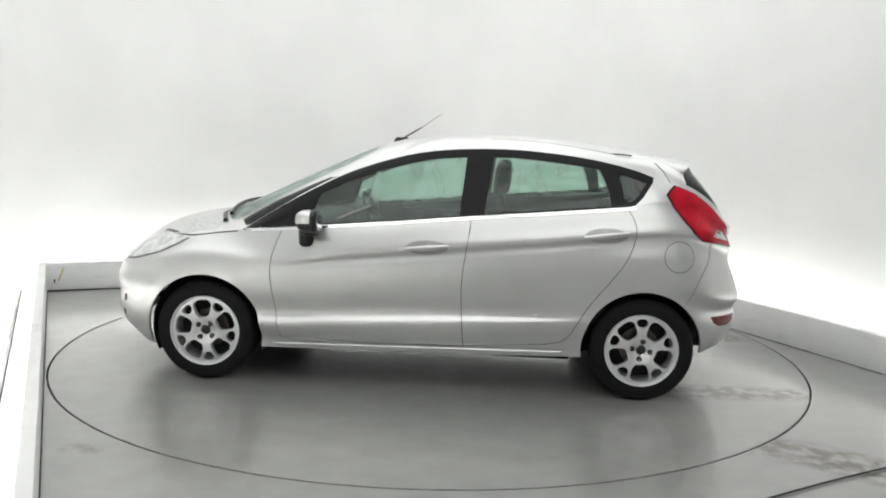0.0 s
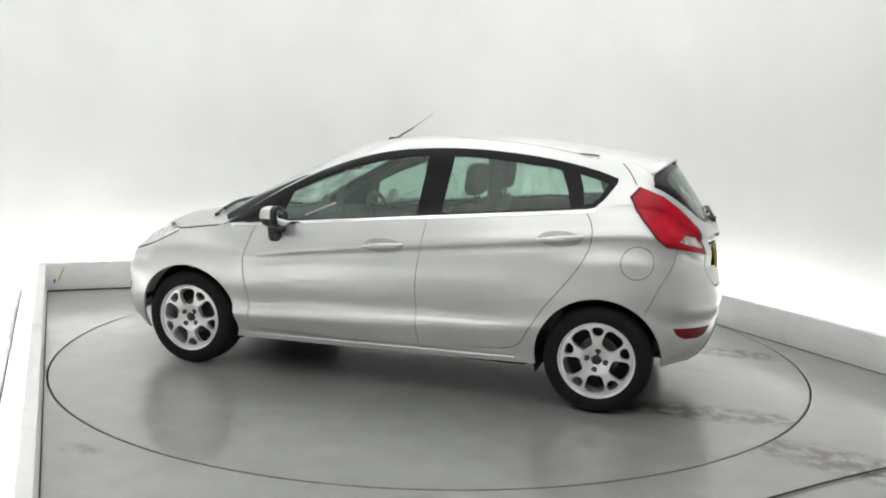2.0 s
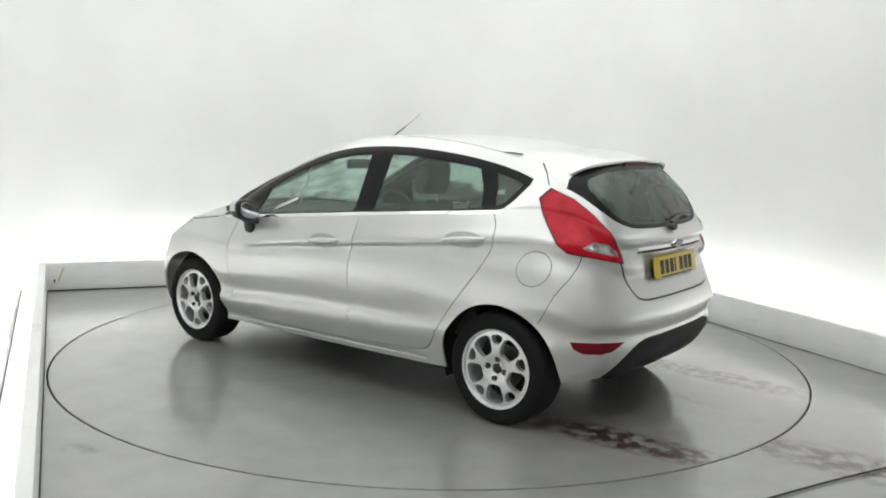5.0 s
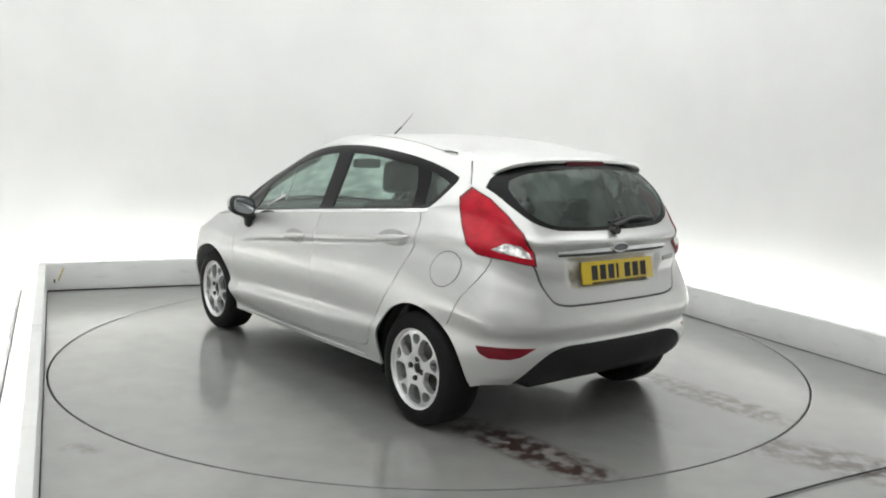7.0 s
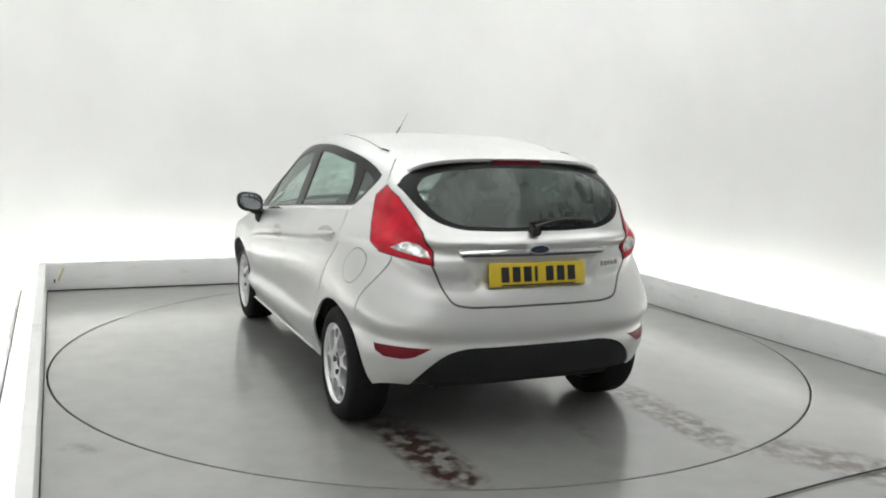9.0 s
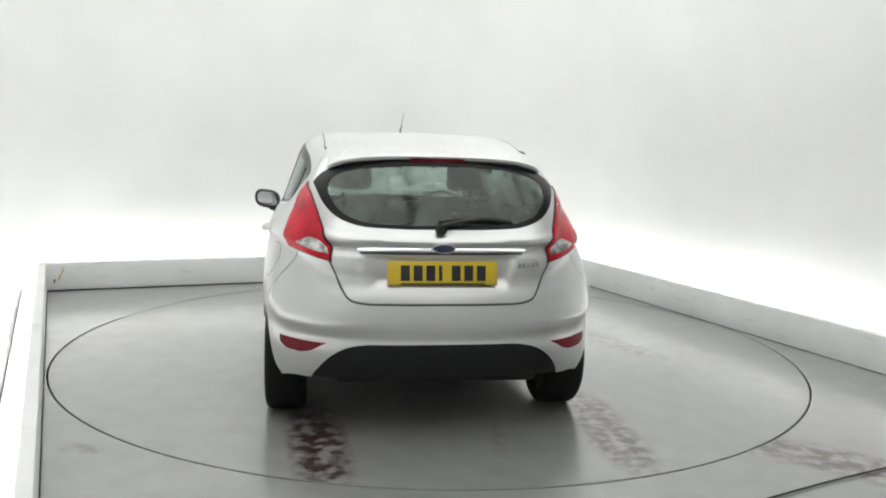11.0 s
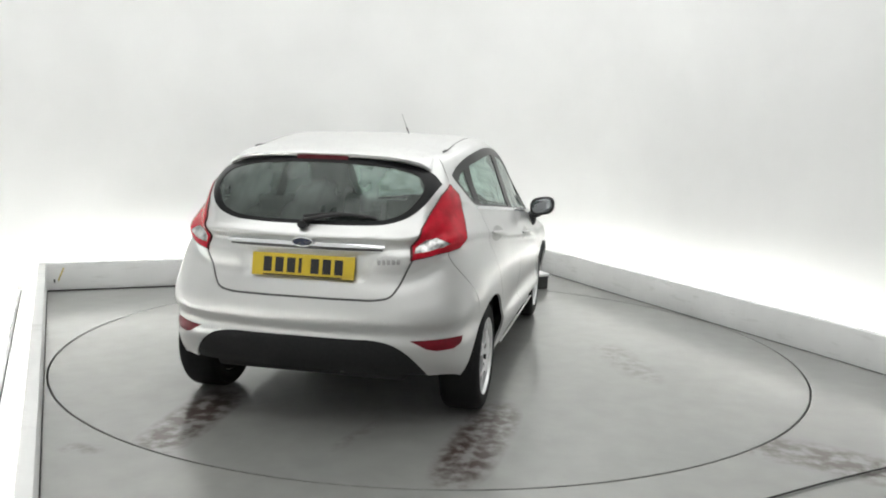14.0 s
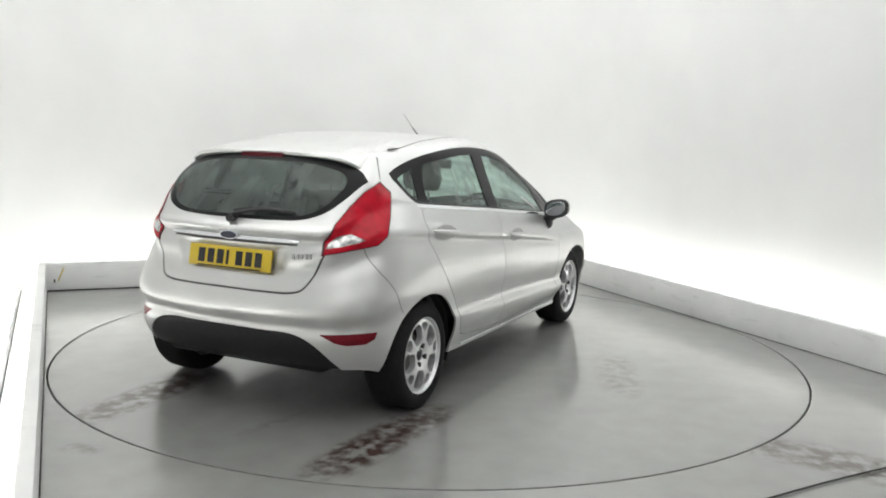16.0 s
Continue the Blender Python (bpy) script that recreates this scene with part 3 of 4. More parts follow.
def cut(bm, poly, view, tag, layer, keep=None, only=None):
    """Split the faces along the outline and mark those inside it with tag."""
    ex, ey, ez = view
    xs, ys = [p[0] for p in poly], [p[1] for p in poly]
    lo, hi = (min(xs) - .01, min(ys) - .01), (max(xs) + .01, max(ys) + .01)

    def pool():
        got = []
        for f in bm.faces:
            if f.normal.dot(ez) < 0.12 or (keep and not keep(f.calc_center_median())) or (only is not None and f[layer] not in only):
                continue
            us = [v.co.dot(ex) for v in f.verts]
            ws = [v.co.dot(ey) for v in f.verts]
            if max(us) > lo[0] and min(us) < hi[0] and max(ws) > lo[1] and min(ws) < hi[1]:
                got.append(f)
        return got

    faces = set(pool())
    for (x0, y0), (x1, y1) in zip(poly, poly[1:] + poly[:1]):
        n2 = Vector((y1 - y0, x0 - x1))
        if n2.length < 1e-7:
            continue
        n3 = (ex * n2.x + ey * n2.y).normalized()
        e = 0.001
        a, b, c, d = min(x0, x1) - e, max(x0, x1) + e, min(y0, y1) - e, max(y0, y1) + e
        near = []
        for f in faces:
            if not f.is_valid:
                continue
            us = [v.co.dot(ex) for v in f.verts]
            ws = [v.co.dot(ey) for v in f.verts]
            if max(us) > a and min(us) < b and max(ws) > c and min(ws) < d:
                near.append(f)
        if not near:
            continue
        geom = list({x for f in near for x in (*f.verts, *f.edges)}) + near
        r = bmesh.ops.bisect_plane(bm, geom=geom, dist=1e-5, plane_co=ex * x0 + ey * y0, plane_no=n3)
        faces = {f for f in faces if f.is_valid} | {f for f in r["geom"] if isinstance(f, bmesh.types.BMFace) and f.is_valid}
    bm.normal_update()
    for f in pool():
        m = f.calc_center_median()
        if inside(poly, m.dot(ex), m.dot(ey)):
            f[layer] = tag


def stroke(points, width):
    """A thin closed outline along a line."""
    p = [Vector(q) for q in points]
    left, right = [], []
    for i, q in enumerate(p):
        d = (p[min(i + 1, len(p) - 1)] - p[max(i - 1, 0)]).normalized()
        n = Vector((-d.y, d.x)) * width / 2
        left.append(tuple(q + n))
        right.append(tuple(q - n))
    return left + right[::-1]


def curve2(points, per=5):
    s = spline([(x, y, 0) for x, y in points], per, False)
    return [(float(a[0]), float(a[1])) for a in s]


def round_poly(points, per=4):
    """Closed smooth outline through the points."""
    n = len(points)
    big = [points[(i - 2) % n] for i in range(n + 5)]
    s = spline([(x, y, 0) for x, y in big], per, False)
    return [(float(a[0]), float(a[1])) for a in s[2 * per:(n + 2) * per]]


WIN_TOP = [(1.045, .874), (.91, .963), (.78, 1.044), (.61, 1.139), (.45, 1.217), (.25, 1.289), (.06, 1.338), (-.1, 1.362), (-.27, 1.374), (-.45, 1.377), (-.62, 1.370), (-.94, 1.334), (-1.19, 1.278), (-1.29, 1.243)]
WIN_BACK = [(-1.285, 1.215), (-1.23, 1.135), (-1.185, 1.09), (-1.15, 1.081)]
WIN_LOW = [(-1.0, 1.068), (-.78, 1.049), (-.26, 1.003), (.16, .963), (.61, .920), (.9, .891)]
WINDOW = curve2(WIN_TOP, 3) + WIN_BACK + WIN_LOW
CHROME_STRIP = stroke([(-1.185, 1.074), (-1.15, 1.068), (-.78, 1.037), (-.26, .991), (.16, .951), (.61, .908), (.98, .876)], 0.014)


FRONT_GLASS = [(.60, 1.095), (.45, 1.168), (.25, 1.242), (.06, 1.292), (-.1, 1.318), (-.235, 1.328), (-.205, 1.004), (.16, .971), (.61, .928), (.66, .925)]
REAR_DOOR_GLASS = [(-.385, 1.333), (-.5, 1.333), (-.62, 1.325), (-.94, 1.290), (-.985, 1.280), (-1.03, 1.18), (-1.055, 1.082), (-.78, 1.059), (-.345, 1.020)]
QUARTER_GLASS = [(-1.085, 1.262), (-1.16, 1.243), (-1.245, 1.212), (-1.20, 1.142), (-1.165, 1.108), (-1.125, 1.103), (-1.11, 1.19)]
DOOR_FRONT_EDGE = curve2([(.80, .895), (.83, .81), (.848, .74), (.855, .653), (.845, .55), (.83, .458), (.815, .36), (.80, .268)], 4)
DOOR_MID_EDGE = curve2([(-.275, 1.000), (-.265, .90), (-.25, .798), (-.235, .68), (-.232, .56), (-.238, .446), (-.25, .268)], 4)
DOOR_BACK_EDGE = curve2([(-1.13, 1.076), (-1.165, 1.03), (-1.185, .97), (-1.18, .90), (-1.14, .80), (-1.05, .672), (-.95, .545), (-.88, .43), (-.84, .36), (-.80, .322), (-.72, .302), (-.60, .293)], 4)
DOOR_BOTTOM = [(-.60, .293), (-.25, .268), (.2, .255), (.80, .268)]
FRONT_DOOR = DOOR_FRONT_EDGE + [(.2, .256)] + DOOR_MID_EDGE[::-1] + [(.16, .963), (.61, .920)]
REAR_DOOR = DOOR_MID_EDGE + DOOR_BACK_EDGE[::-1] + [(-.78, 1.049)]
HEAD_LAMP = [(1.84, .655), (1.72, .675), (1.61, .705), (1.48, .752), (1.36, .816), (1.46, .833), (1.58, .832), (1.70, .80), (1.80, .755), (1.88, .70)]
BONNET_EDGE = [(1.93, .0), (1.90, .34), (1.78, .52), (1.60, .655), (1.33, .705), (1.09, .728)]
TAIL_LAMP = [(.552, 1.203), (.492, 1.150), (.500, 1.085), (.517, 1.02), (.545, .945), (.60, .900), (.74, .880), (.880, .852), (.866, .915), (.815, 1.0), (.735, 1.085), (.65, 1.155)]
TAIL_CLEAR = [(.665, .928), (.73, .955), (.80, .948), (.838, .915), (.858, .884), (.77, .900)]
WINDOW_LOW = curve2([(0, 1.006), (.25, 1.009), (.40, 1.021), (.50, 1.060), (.555, 1.115), (.602, 1.205)], 5)
WINDOW_HIGH = curve2([(.602, 1.205), (.56, 1.250), (.46, 1.292), (.261, 1.318), (0, 1.326)], 4)
REAR_WINDOW = WINDOW_LOW + WINDOW_HIGH[1:] + [(-.1, 1.326), (-.1, 1.006)]
PANE_EDGE = curve2([(0, 1.024), (.25, 1.027), (.385, 1.040), (.465, 1.075), (.515, 1.13), (.535, 1.19), (.505, 1.238), (.42, 1.270), (.222, 1.294), (0, 1.300)], 4)
REAR_PANE = PANE_EDGE + [(-.1, 1.300), (-.1, 1.024)]
HATCH_LINE = curve2([(0, .664), (.25, .664), (.38, .668), (.435, .684), (.468, .728), (.50, .80), (.535, .872)], 4)
HATCH_SIDE = curve2([(.535, .872), (.575, .95), (.595, 1.05), (.59, 1.14), (.575, 1.21)], 4)
HATCH_POLY = HATCH_LINE + HATCH_SIDE[1:] + [(.50, 1.285), (.3, 1.325), (0, 1.335)]
DIFFUSER = curve2([(0, .476), (.25, .475), (.38, .472), (.455, .455), (.52, .415), (.575, .35), (.605, .29), (.61, .22)], 3) + [(0, .20)]
FUEL_FLAP = (-1.425, .818, .089)


def arch(cx, r, cz=.288):
    return [(cx + r * math.cos(a), cz + r * math.sin(a)) for a in np.linspace(0, 2 * math.pi, 57)[:-1]]


TAGS = dict(paint=0, gone=1, surround=2, front_glass=3, rear_glass=4, quarter=5, chrome=6, seam=7, front_door=8, rear_door=9, tail=10, tail_clear=11,
            hatch=12, rear_frame=13, rear_pane=14, diffuser=15, reflector=16, head=17, bonnet=18, screen=19, bumper=20, flap=21, tail_edge=22)


def cut_body():
    bm = shell()
    layer = bm.faces.layers.int.new("tag")
    T = TAGS
    flank = lambda c: c.y > .45
    tail = lambda c: c.x < -1.3
    nose = lambda c: c.x > 1.0
    # openings first
    cut(bm, arch(1.2445, .335), SIDE, T["gone"], layer, flank)
    cut(bm, arch(-1.2445, .335), SIDE, T["gone"], layer, flank)
    P = [T["paint"]]
    cut(bm, WINDOW, SIDE, T["surround"], layer, lambda c: c.y > .45 and c.z > .85, P)
    F = [T["surround"]]
    for poly, tag in ((FRONT_GLASS, "front_glass"), (REAR_DOOR_GLASS, "rear_glass"), (QUARTER_GLASS, "quarter")):
        cut(bm, poly, SIDE, T[tag], layer, flank, F)
    cut(bm, CHROME_STRIP, SIDE, T["chrome"], layer, flank, P)
    cut(bm, FRONT_DOOR, SIDE, T["front_door"], layer, flank, P)
    cut(bm, REAR_DOOR, SIDE, T["rear_door"], layer, flank, P)
    ALLP = [T["paint"], T["front_door"], T["rear_door"]]
    for line in (DOOR_FRONT_EDGE, DOOR_MID_EDGE, DOOR_BACK_EDGE, DOOR_BOTTOM):
        cut(bm, stroke(line, .0045), SIDE, T["seam"], layer, flank, ALLP)
    # rear
    cut(bm, REAR_WINDOW, REAR, T["rear_frame"], layer, lambda c: c.x < -1.4 and c.z > .95, P)
    cut(bm, REAR_PANE, REAR, T["rear_pane"], layer, lambda c: c.x < -1.4 and c.z > .95, [T["rear_frame"]])
    cut(bm, TAIL_LAMP, OBLIQUE, T["tail_edge"], layer, tail, P)
    cx, cz = sum(a for a, _ in TAIL_LAMP) / len(TAIL_LAMP), sum(c for _, c in TAIL_LAMP) / len(TAIL_LAMP)
    cut(bm, [(cx + (a - cx) * .945, cz + (c - cz) * .955) for a, c in TAIL_LAMP], OBLIQUE, T["tail"], layer, tail, [T["tail_edge"]])
    cut(bm, TAIL_CLEAR, OBLIQUE, T["tail_clear"], layer, tail, [T["tail"]])
    cut(bm, HATCH_POLY, REAR, T["hatch"], layer, lambda c: c.x < -1.45, P)
    cut(bm, DIFFUSER, REAR, T["diffuser"], layer, tail, P)
    cut(bm, stroke(HATCH_LINE, .010), REAR, T["seam"], layer, tail, [T["paint"], T["hatch"]])
    cut(bm, REFL_OUT, OBLIQUE, T["reflector"], layer, tail, P)
    cut(bm, stroke(curve2(BUMPER_LINE, 3), .004), SIDE, T["seam"], layer, lambda c: c.x < -1.3 and c.y > .4, P)
    cut(bm, stroke(ROOF_HATCH_LINE, .006), SIDE, T["seam"], layer, lambda c: c.x < -1.2 and c.y > .4, P)
    # nose
    cut(bm, HEAD_LAMP, SIDE, T["head"], layer, nose, P)
    cut(bm, stroke(curve2(HEAD_LAMP[:5], 3), .008), SIDE, T["seam"], layer, nose, P + [T["head"]])
    cut(bm, stroke(curve2(BONNET_EDGE, 3), .008), ABOVE, T["seam"], layer, nose, P)
    cut(bm, stroke(curve2(BONNET_SIDE, 3), .008), SIDE, T["seam"], layer, lambda c: c.x > 1.0 and c.y > .45, P + [T["head"]])
    cut(bm, curve2(BONNET_EDGE, 3) + [(1.15, .62), (1.26, .35), (1.29, 0)], ABOVE, T["bonnet"], layer, nose, P)
    cut(bm, SCREEN, FRONT_UP, T["screen"], layer, lambda c: c.x > .2 and c.z > .9, P)
    return bm, layer


REFL_OUT = [(.612, .484), (.628, .450), (.675, .428), (.77, .424), (.825, .436), (.897, .478), (.77, .480)]
BONNET_SIDE = [(1.07, .868), (1.20, .851), (1.33, .832), (1.48, .828), (1.62, .826)]
BUMPER_LINE = [(-1.475, .56), (-1.50, .60), (-1.545, .70), (-1.595, .79), (-1.62, .895)]
ROOF_HATCH_LINE = [(-1.30, 1.325), (-1.345, 1.28), (-1.385, 1.215)]
FRONT_UP = (Vector((0, 1, 0)), Vector((-.5, 0, .866)), Vector((.866, 0, .5)))
SCREEN = [(-.01, .18), (.35, .19), (.57, .205), (.62, .245), (.565, .62), (.515, .94), (.45, 1.0), (.3, 1.02), (-.01, 1.025)]


def take(src, layer, tag, mirror, lift=0.0):
    """Faces with the tag as a new bmesh; mirror: 'left', 'right' or 'both'."""
    bm = bmesh.new()
    for side in ((1,) if mirror == "left" else (-1,) if mirror == "right" else (1, -1)):
        made = {}
        for f in src.faces:
            if f[layer] != tag:
                continue
            vs = []
            for v in f.verts:
                if v not in made:
                    c = v.co + v.normal * lift
                    made[v] = bm.verts.new((c.x, c.y * side, c.z))
                vs.append(made[v])
            try:
                bm.faces.new(vs if side == 1 else vs[::-1])
            except ValueError:
                pass
    bmesh.ops.remove_doubles(bm, verts=bm.verts, dist=0.0003)
    return bm


def thicken(bm, depth):
    """Give a skin real thickness, inwards."""
    bm.normal_update()
    rim = [e for e in bm.edges if e.is_boundary]
    r = bmesh.ops.extrude_edge_only(bm, edges=rim)
    moved = {v for v in r["geom"] if isinstance(v, bmesh.types.BMVert)}
    for v in moved:
        n = Vector((0, 0, 0))
        for e in v.link_edges:
            o = e.other_vert(v)
            if o not in moved:
                n = o.normal
                break
        v.co = v.co - n * depth
    return bm


def skin(name, src, layer, tag, mirror, mat, parent, label="", lift=0.0, depth=0.012):
    bm = take(src, layer, TAGS[tag], mirror, lift)
    if depth:
        thicken(bm, depth)
    me = bpy.data.meshes.new(name)
    bm.to_mesh(me)
    bm.free()
    me.materials.append(mat)
    me.polygons.foreach_set("use_smooth", [True] * len(me.polygons))
    me.set_sharp_from_angle(angle=radians(40))
    ob = new(name, me)
    ob.parent = parent
    if label:
        tagged(ob, label)
    return ob


car = empty("car", "silver five-door hatchback car standing on the turntable", "car")
body_bm, TAG = cut_body()
skin("body", body_bm, TAG, "paint", "both", PAINT, car, "silver metallic painted body shell")
skin("bonnet", body_bm, TAG, "bonnet", "both", PAINT, car)
hatch = skin("tailgate", body_bm, TAG, "hatch", "both", PAINT, car)
skin("panel_seam", body_bm, TAG, "seam", "both", SEAM_GREY, car, "dark shut lines between panels", lift=-0.004, depth=0)
skin("rear_window_surround", body_bm, TAG, "rear_frame", "both", GLOSS_BLACK, hatch, "gloss black window border")
skin("rear_window", body_bm, TAG, "rear_pane", "both", REAR_GLASS, hatch, "misted rear window glass", lift=-0.003, depth=0.004)
skin("rear_diffuser", body_bm, TAG, "diffuser", "both", BUMPER_BLACK, car, "black plastic lower bumper", lift=-0.008, depth=0.015)
skin("windscreen", body_bm, TAG, "screen", "both", WINDSCREEN, car, "misted windscreen glass, whitened further in place of its reflections", lift=-0.003, depth=0.004)
DOORS = {}
for side in ("left", "right"):
    fd = skin("front_door", body_bm, TAG, "front_door", side, PAINT, car)
    rd = skin("rear_door", body_bm, TAG, "rear_door", side, PAINT, car)
    DOORS[side] = (fd, rd)
    skin("window_surround", body_bm, TAG, "surround", side, GLOSS_BLACK, car, "gloss black window surround and pillars")
    skin("door_window", body_bm, TAG, "front_glass", side, SIDE_GLASS, fd, "misted door glass", lift=-0.004, depth=0.004)
    skin("door_window", body_bm, TAG, "rear_glass", side, SIDE_GLASS, rd, "misted door glass", lift=-0.004, depth=0.004)
    skin("quarter_window", body_bm, TAG, "quarter", side, SIDE_GLASS, car, "small quarter glass", lift=-0.003, depth=0.004)
    skin("chrome_strip", body_bm, TAG, "chrome", side, CHROME, car, "thin chrome waist strip", lift=0.003)
    tl = skin("tail_light", body_bm, TAG, "tail", side, RED_LENS, car, "large red tail light lens", lift=0.008, depth=0.02)
    skin("lamp_border", body_bm, TAG, "tail_edge", side, LAMP_EDGE, tl, "dark lamp border", lift=0.006, depth=0.02)
    skin("reversing_lens", body_bm, TAG, "tail_clear", side, CLEAR_LENS, tl, "clear reversing lens", lift=0.006, depth=0.02)
    skin("rear_reflector", body_bm, TAG, "reflector", side, DARK_RED, car, "dark red bumper reflector", lift=-0.002)
    skin("headlight", body_bm, TAG, "head", side, HEADLAMP, car, "clear headlight lens", lift=0.003)
for ob in car.children_recursive:
    if ob.type == "MESH" and ob.data.materials and ob.data.materials[0] in (SIDE_GLASS, REAR_GLASS, WINDSCREEN):
        ob.visible_shadow = False


# ---- wheels ----
def rim_face():
    """Cast wheel face: five broad windows between forked spokes, five small holes in the forks."""
    bm = bmesh.new()
    rings, n = [0.0, .02, .034, .05, .07, .09, .11, .13, .15, .165, .178, .190, .199], 120
    vs = []
    for r in rings[1:]:
        vs.append([bm.verts.new((r * math.cos(2 * math.pi * i / n), 0, r * math.sin(2 * math.pi * i / n))) for i in range(n)])
    for a, b in zip(vs, vs[1:]):
        for i in range(n):
            bm.faces.new((a[i], b[i], b[(i + 1) % n], a[(i + 1) % n]))
    hub = bm.verts.new((0, 0, 0))
    for i in range(n):
        bm.faces.new((hub, vs[0][i], vs[0][(i + 1) % n]))
    bm.normal_update()
    bm.faces.ensure_lookup_table()
    if bm.faces[0].normal.y < 0:
        bmesh.ops.reverse_faces(bm, faces=bm.faces)
    bm.normal_update()
    layer = bm.faces.layers.int.new("tag")
    for k in range(5):
        a = radians(90 + 72 * k)
        def turn(r, d):
            return (r * math.cos(a + radians(d)), r * math.sin(a + radians(d)))
        big = round_poly([turn(.080, 0), turn(.084, -16), turn(.100, -22), turn(.130, -21.5), turn(.160, -19.5), turn(.175, -14), turn(.178, 0), turn(.175, 14), turn(.160, 19.5), turn(.130, 21.5), turn(.100, 22), turn(.084, 16)], 3)
        cut(bm, big, SIDE, 1, layer)
        a += radians(36)
        small = round_poly([turn(.128, 0), turn(.136, -8), turn(.156, -11.5), turn(.173, -9.5), turn(.178, 0), turn(.173, 9.5), turn(.156, 11.5), turn(.136, 8)], 2)
        cut(bm, small, SIDE, 1, layer)
    bmesh.ops.delete(bm, geom=[f for f in bm.faces if f[layer] == 1], context="FACES")
    # dish: spokes bow out a little between hub and lip
    for v in bm.verts:
        r = math.hypot(v.co.x, v.co.z)
        v.co.y = 0.012 * math.sin(min(r / .199, 1) * math.pi) - 0.022 * max(0, 1 - r / .07) ** 0.7
    bm.normal_update()
    edge = [e for e in bm.edges if e.is_boundary]
    r = bmesh.ops.extrude_edge_only(bm, edges=edge)
    for v in r["geom"]:
        if isinstance(v, bmesh.types.BMVert):
            v.co.y -= 0.035
            q = math.hypot(v.co.x, v.co.z)
            if q < .19:
                v.co.x *= 0.985
                v.co.z *= 0.985
    return bm


def build_wheel(parent):
    w = new("wheel")
    w.parent = parent
    tagged(w, "silver alloy wheel with black road tyre")
    tyre = [(.197, .0), (.203, .010), (.218, .014), (.245, .016), (.268, .010), (.281, -.002), (.287, -.016), (.289, -.05), (.2895, -.09), (.289, -.13),
            (.287, -.165), (.281, -.178), (.268, -.190), (.245, -.195), (.215, -.19), (.198, -.18)]
    bm = lathe(tyre, 72, closed=True)
    part("tyre", bm, RUBBER, w, "black rubber tyre", angle=30)
    barrel = [(.203, .006), (.2045, .012), (.199, .010), (.192, -.004), (.186, -.03), (.178, -.09), (.18, -.16), (.197, -.17), (.200, -.165), (.184, -.155), (.182, -.09), (.19, -.03), (.198, -.005)]
    part("rim", lathe(barrel, 72, closed=True), ALLOY, w, "silver alloy rim", angle=30)
    part("spokes", rim_face(), ALLOY, w, "forked cast spokes", at=Matrix.Translation((0, -.004, 0)), angle=40)
    part("brake_disc", lathe([(.0001, -.085), (.112, -.085), (.112, -.1), (.0001, -.1)], 48), DISC_STEEL, w, "dull steel brake disc")
    part("backing", lathe([(.0001, -.115), (.176, -.115), (.176, -.12), (.0001, -.12)], 32), UNDERSIDE, w)
    part("brake_drum", lathe([(.0001, -.166), (.194, -.166), (.194, -.174), (.0001, -.174)], 32), UNDERSIDE, w)
    cap = lathe([(.0001, .004), (.018, .003), (.026, -.001), (.028, -.012)], 32)
    part("centre_cap", cap, BLACK_TRIM, w, "dark centre cap", at=Matrix.Translation((0, -.008, 0)))
    part("cap_ring", lathe([(.026, .0), (.030, .002), (.033, -.001), (.033, -.012)], 32), CHROME, w, at=Matrix.Translation((0, -.009, 0)))
    for k in range(4):
        a = radians(45 + 90 * k)
        nut = lathe([(.0001, .0), (.007, .0), (.0085, -.004), (.0085, -.02)], 6)
        part("wheel_bolt", nut, DISC_STEEL, w, at=Matrix.Translation((.052 * math.cos(a), .003, .052 * math.sin(a))))
        # black ring round the bolt in place of the shade in its well
        well = lathe([(.0085, .0018), (.0150, .0018), (.0150, -.012), (.0085, -.012)], 16, closed=True)
        part("bolt_well_shade", well, BLACK_TRIM, w, at=Matrix.Translation((.052 * math.cos(a), .001, .052 * math.sin(a))))
    return w


first = build_wheel(car)
first.matrix_basis = pose(1.2445, .818, .2895, 0, 7, 0)
copy_thing(first, pose(-1.2445, .818, .2895, 0, 36, 0))
copy_thing(first, pose(1.2445, -.806, .2895, 0, -20, 180))
copy_thing(first, pose(-1.2445, -.806, .2895, 0, 25, 180))
for ob in car.children:
    if ob.name.startswith("wheel."):
        ob["label"] = "silver alloy wheel with black road tyre"


# ---- underbody and wheel arches ----
def arch_liner(cx, side):
    bm = bmesh.new()
    n, ring = 28, []
    for i in range(n + 1):
        a = math.pi * ((-.1 + 1.07 * i / n) if cx < 0 else (-.14 + 1.24 * i / n))
        x, z = cx + .345 * math.cos(a), .288 + .345 * math.sin(a)
        ring.append([bm.verts.new((x, side * y, z)) for y in ((.80 if math.cos(a) * cx < 0 else .735), .50)])
    for p, q in zip(ring, ring[1:]):
        bm.faces.new((p[0], q[0], q[1], p[1]))
    bm.faces.new([p[1] for p in ring])
    return bm


for cx in (1.2445, -1.2445):
    for side in (1, -1):
        part("wheel_arch_liner", arch_liner(cx, side), UNDERSIDE, car, "black arch liner")


def underbody():
    bm = box_bm(-.86, .86, -.76, .76, .20, .27, .02)
    box_bm(-1.72, 1.70, -.50, .50, .25, .34, .03, bm=bm)
    return bm


part("underbody", underbody(), UNDERSIDE, car, "black underseal")
part("rear_axle", tube_bm([(-1.2445, -.62, .27), (-1.2445, .62, .27)], .045, 10), UNDERSIDE, car)
part("front_axle", tube_bm([(1.2445, -.62, .27), (1.2445, .62, .27)], .03, 10), UNDERSIDE, car)


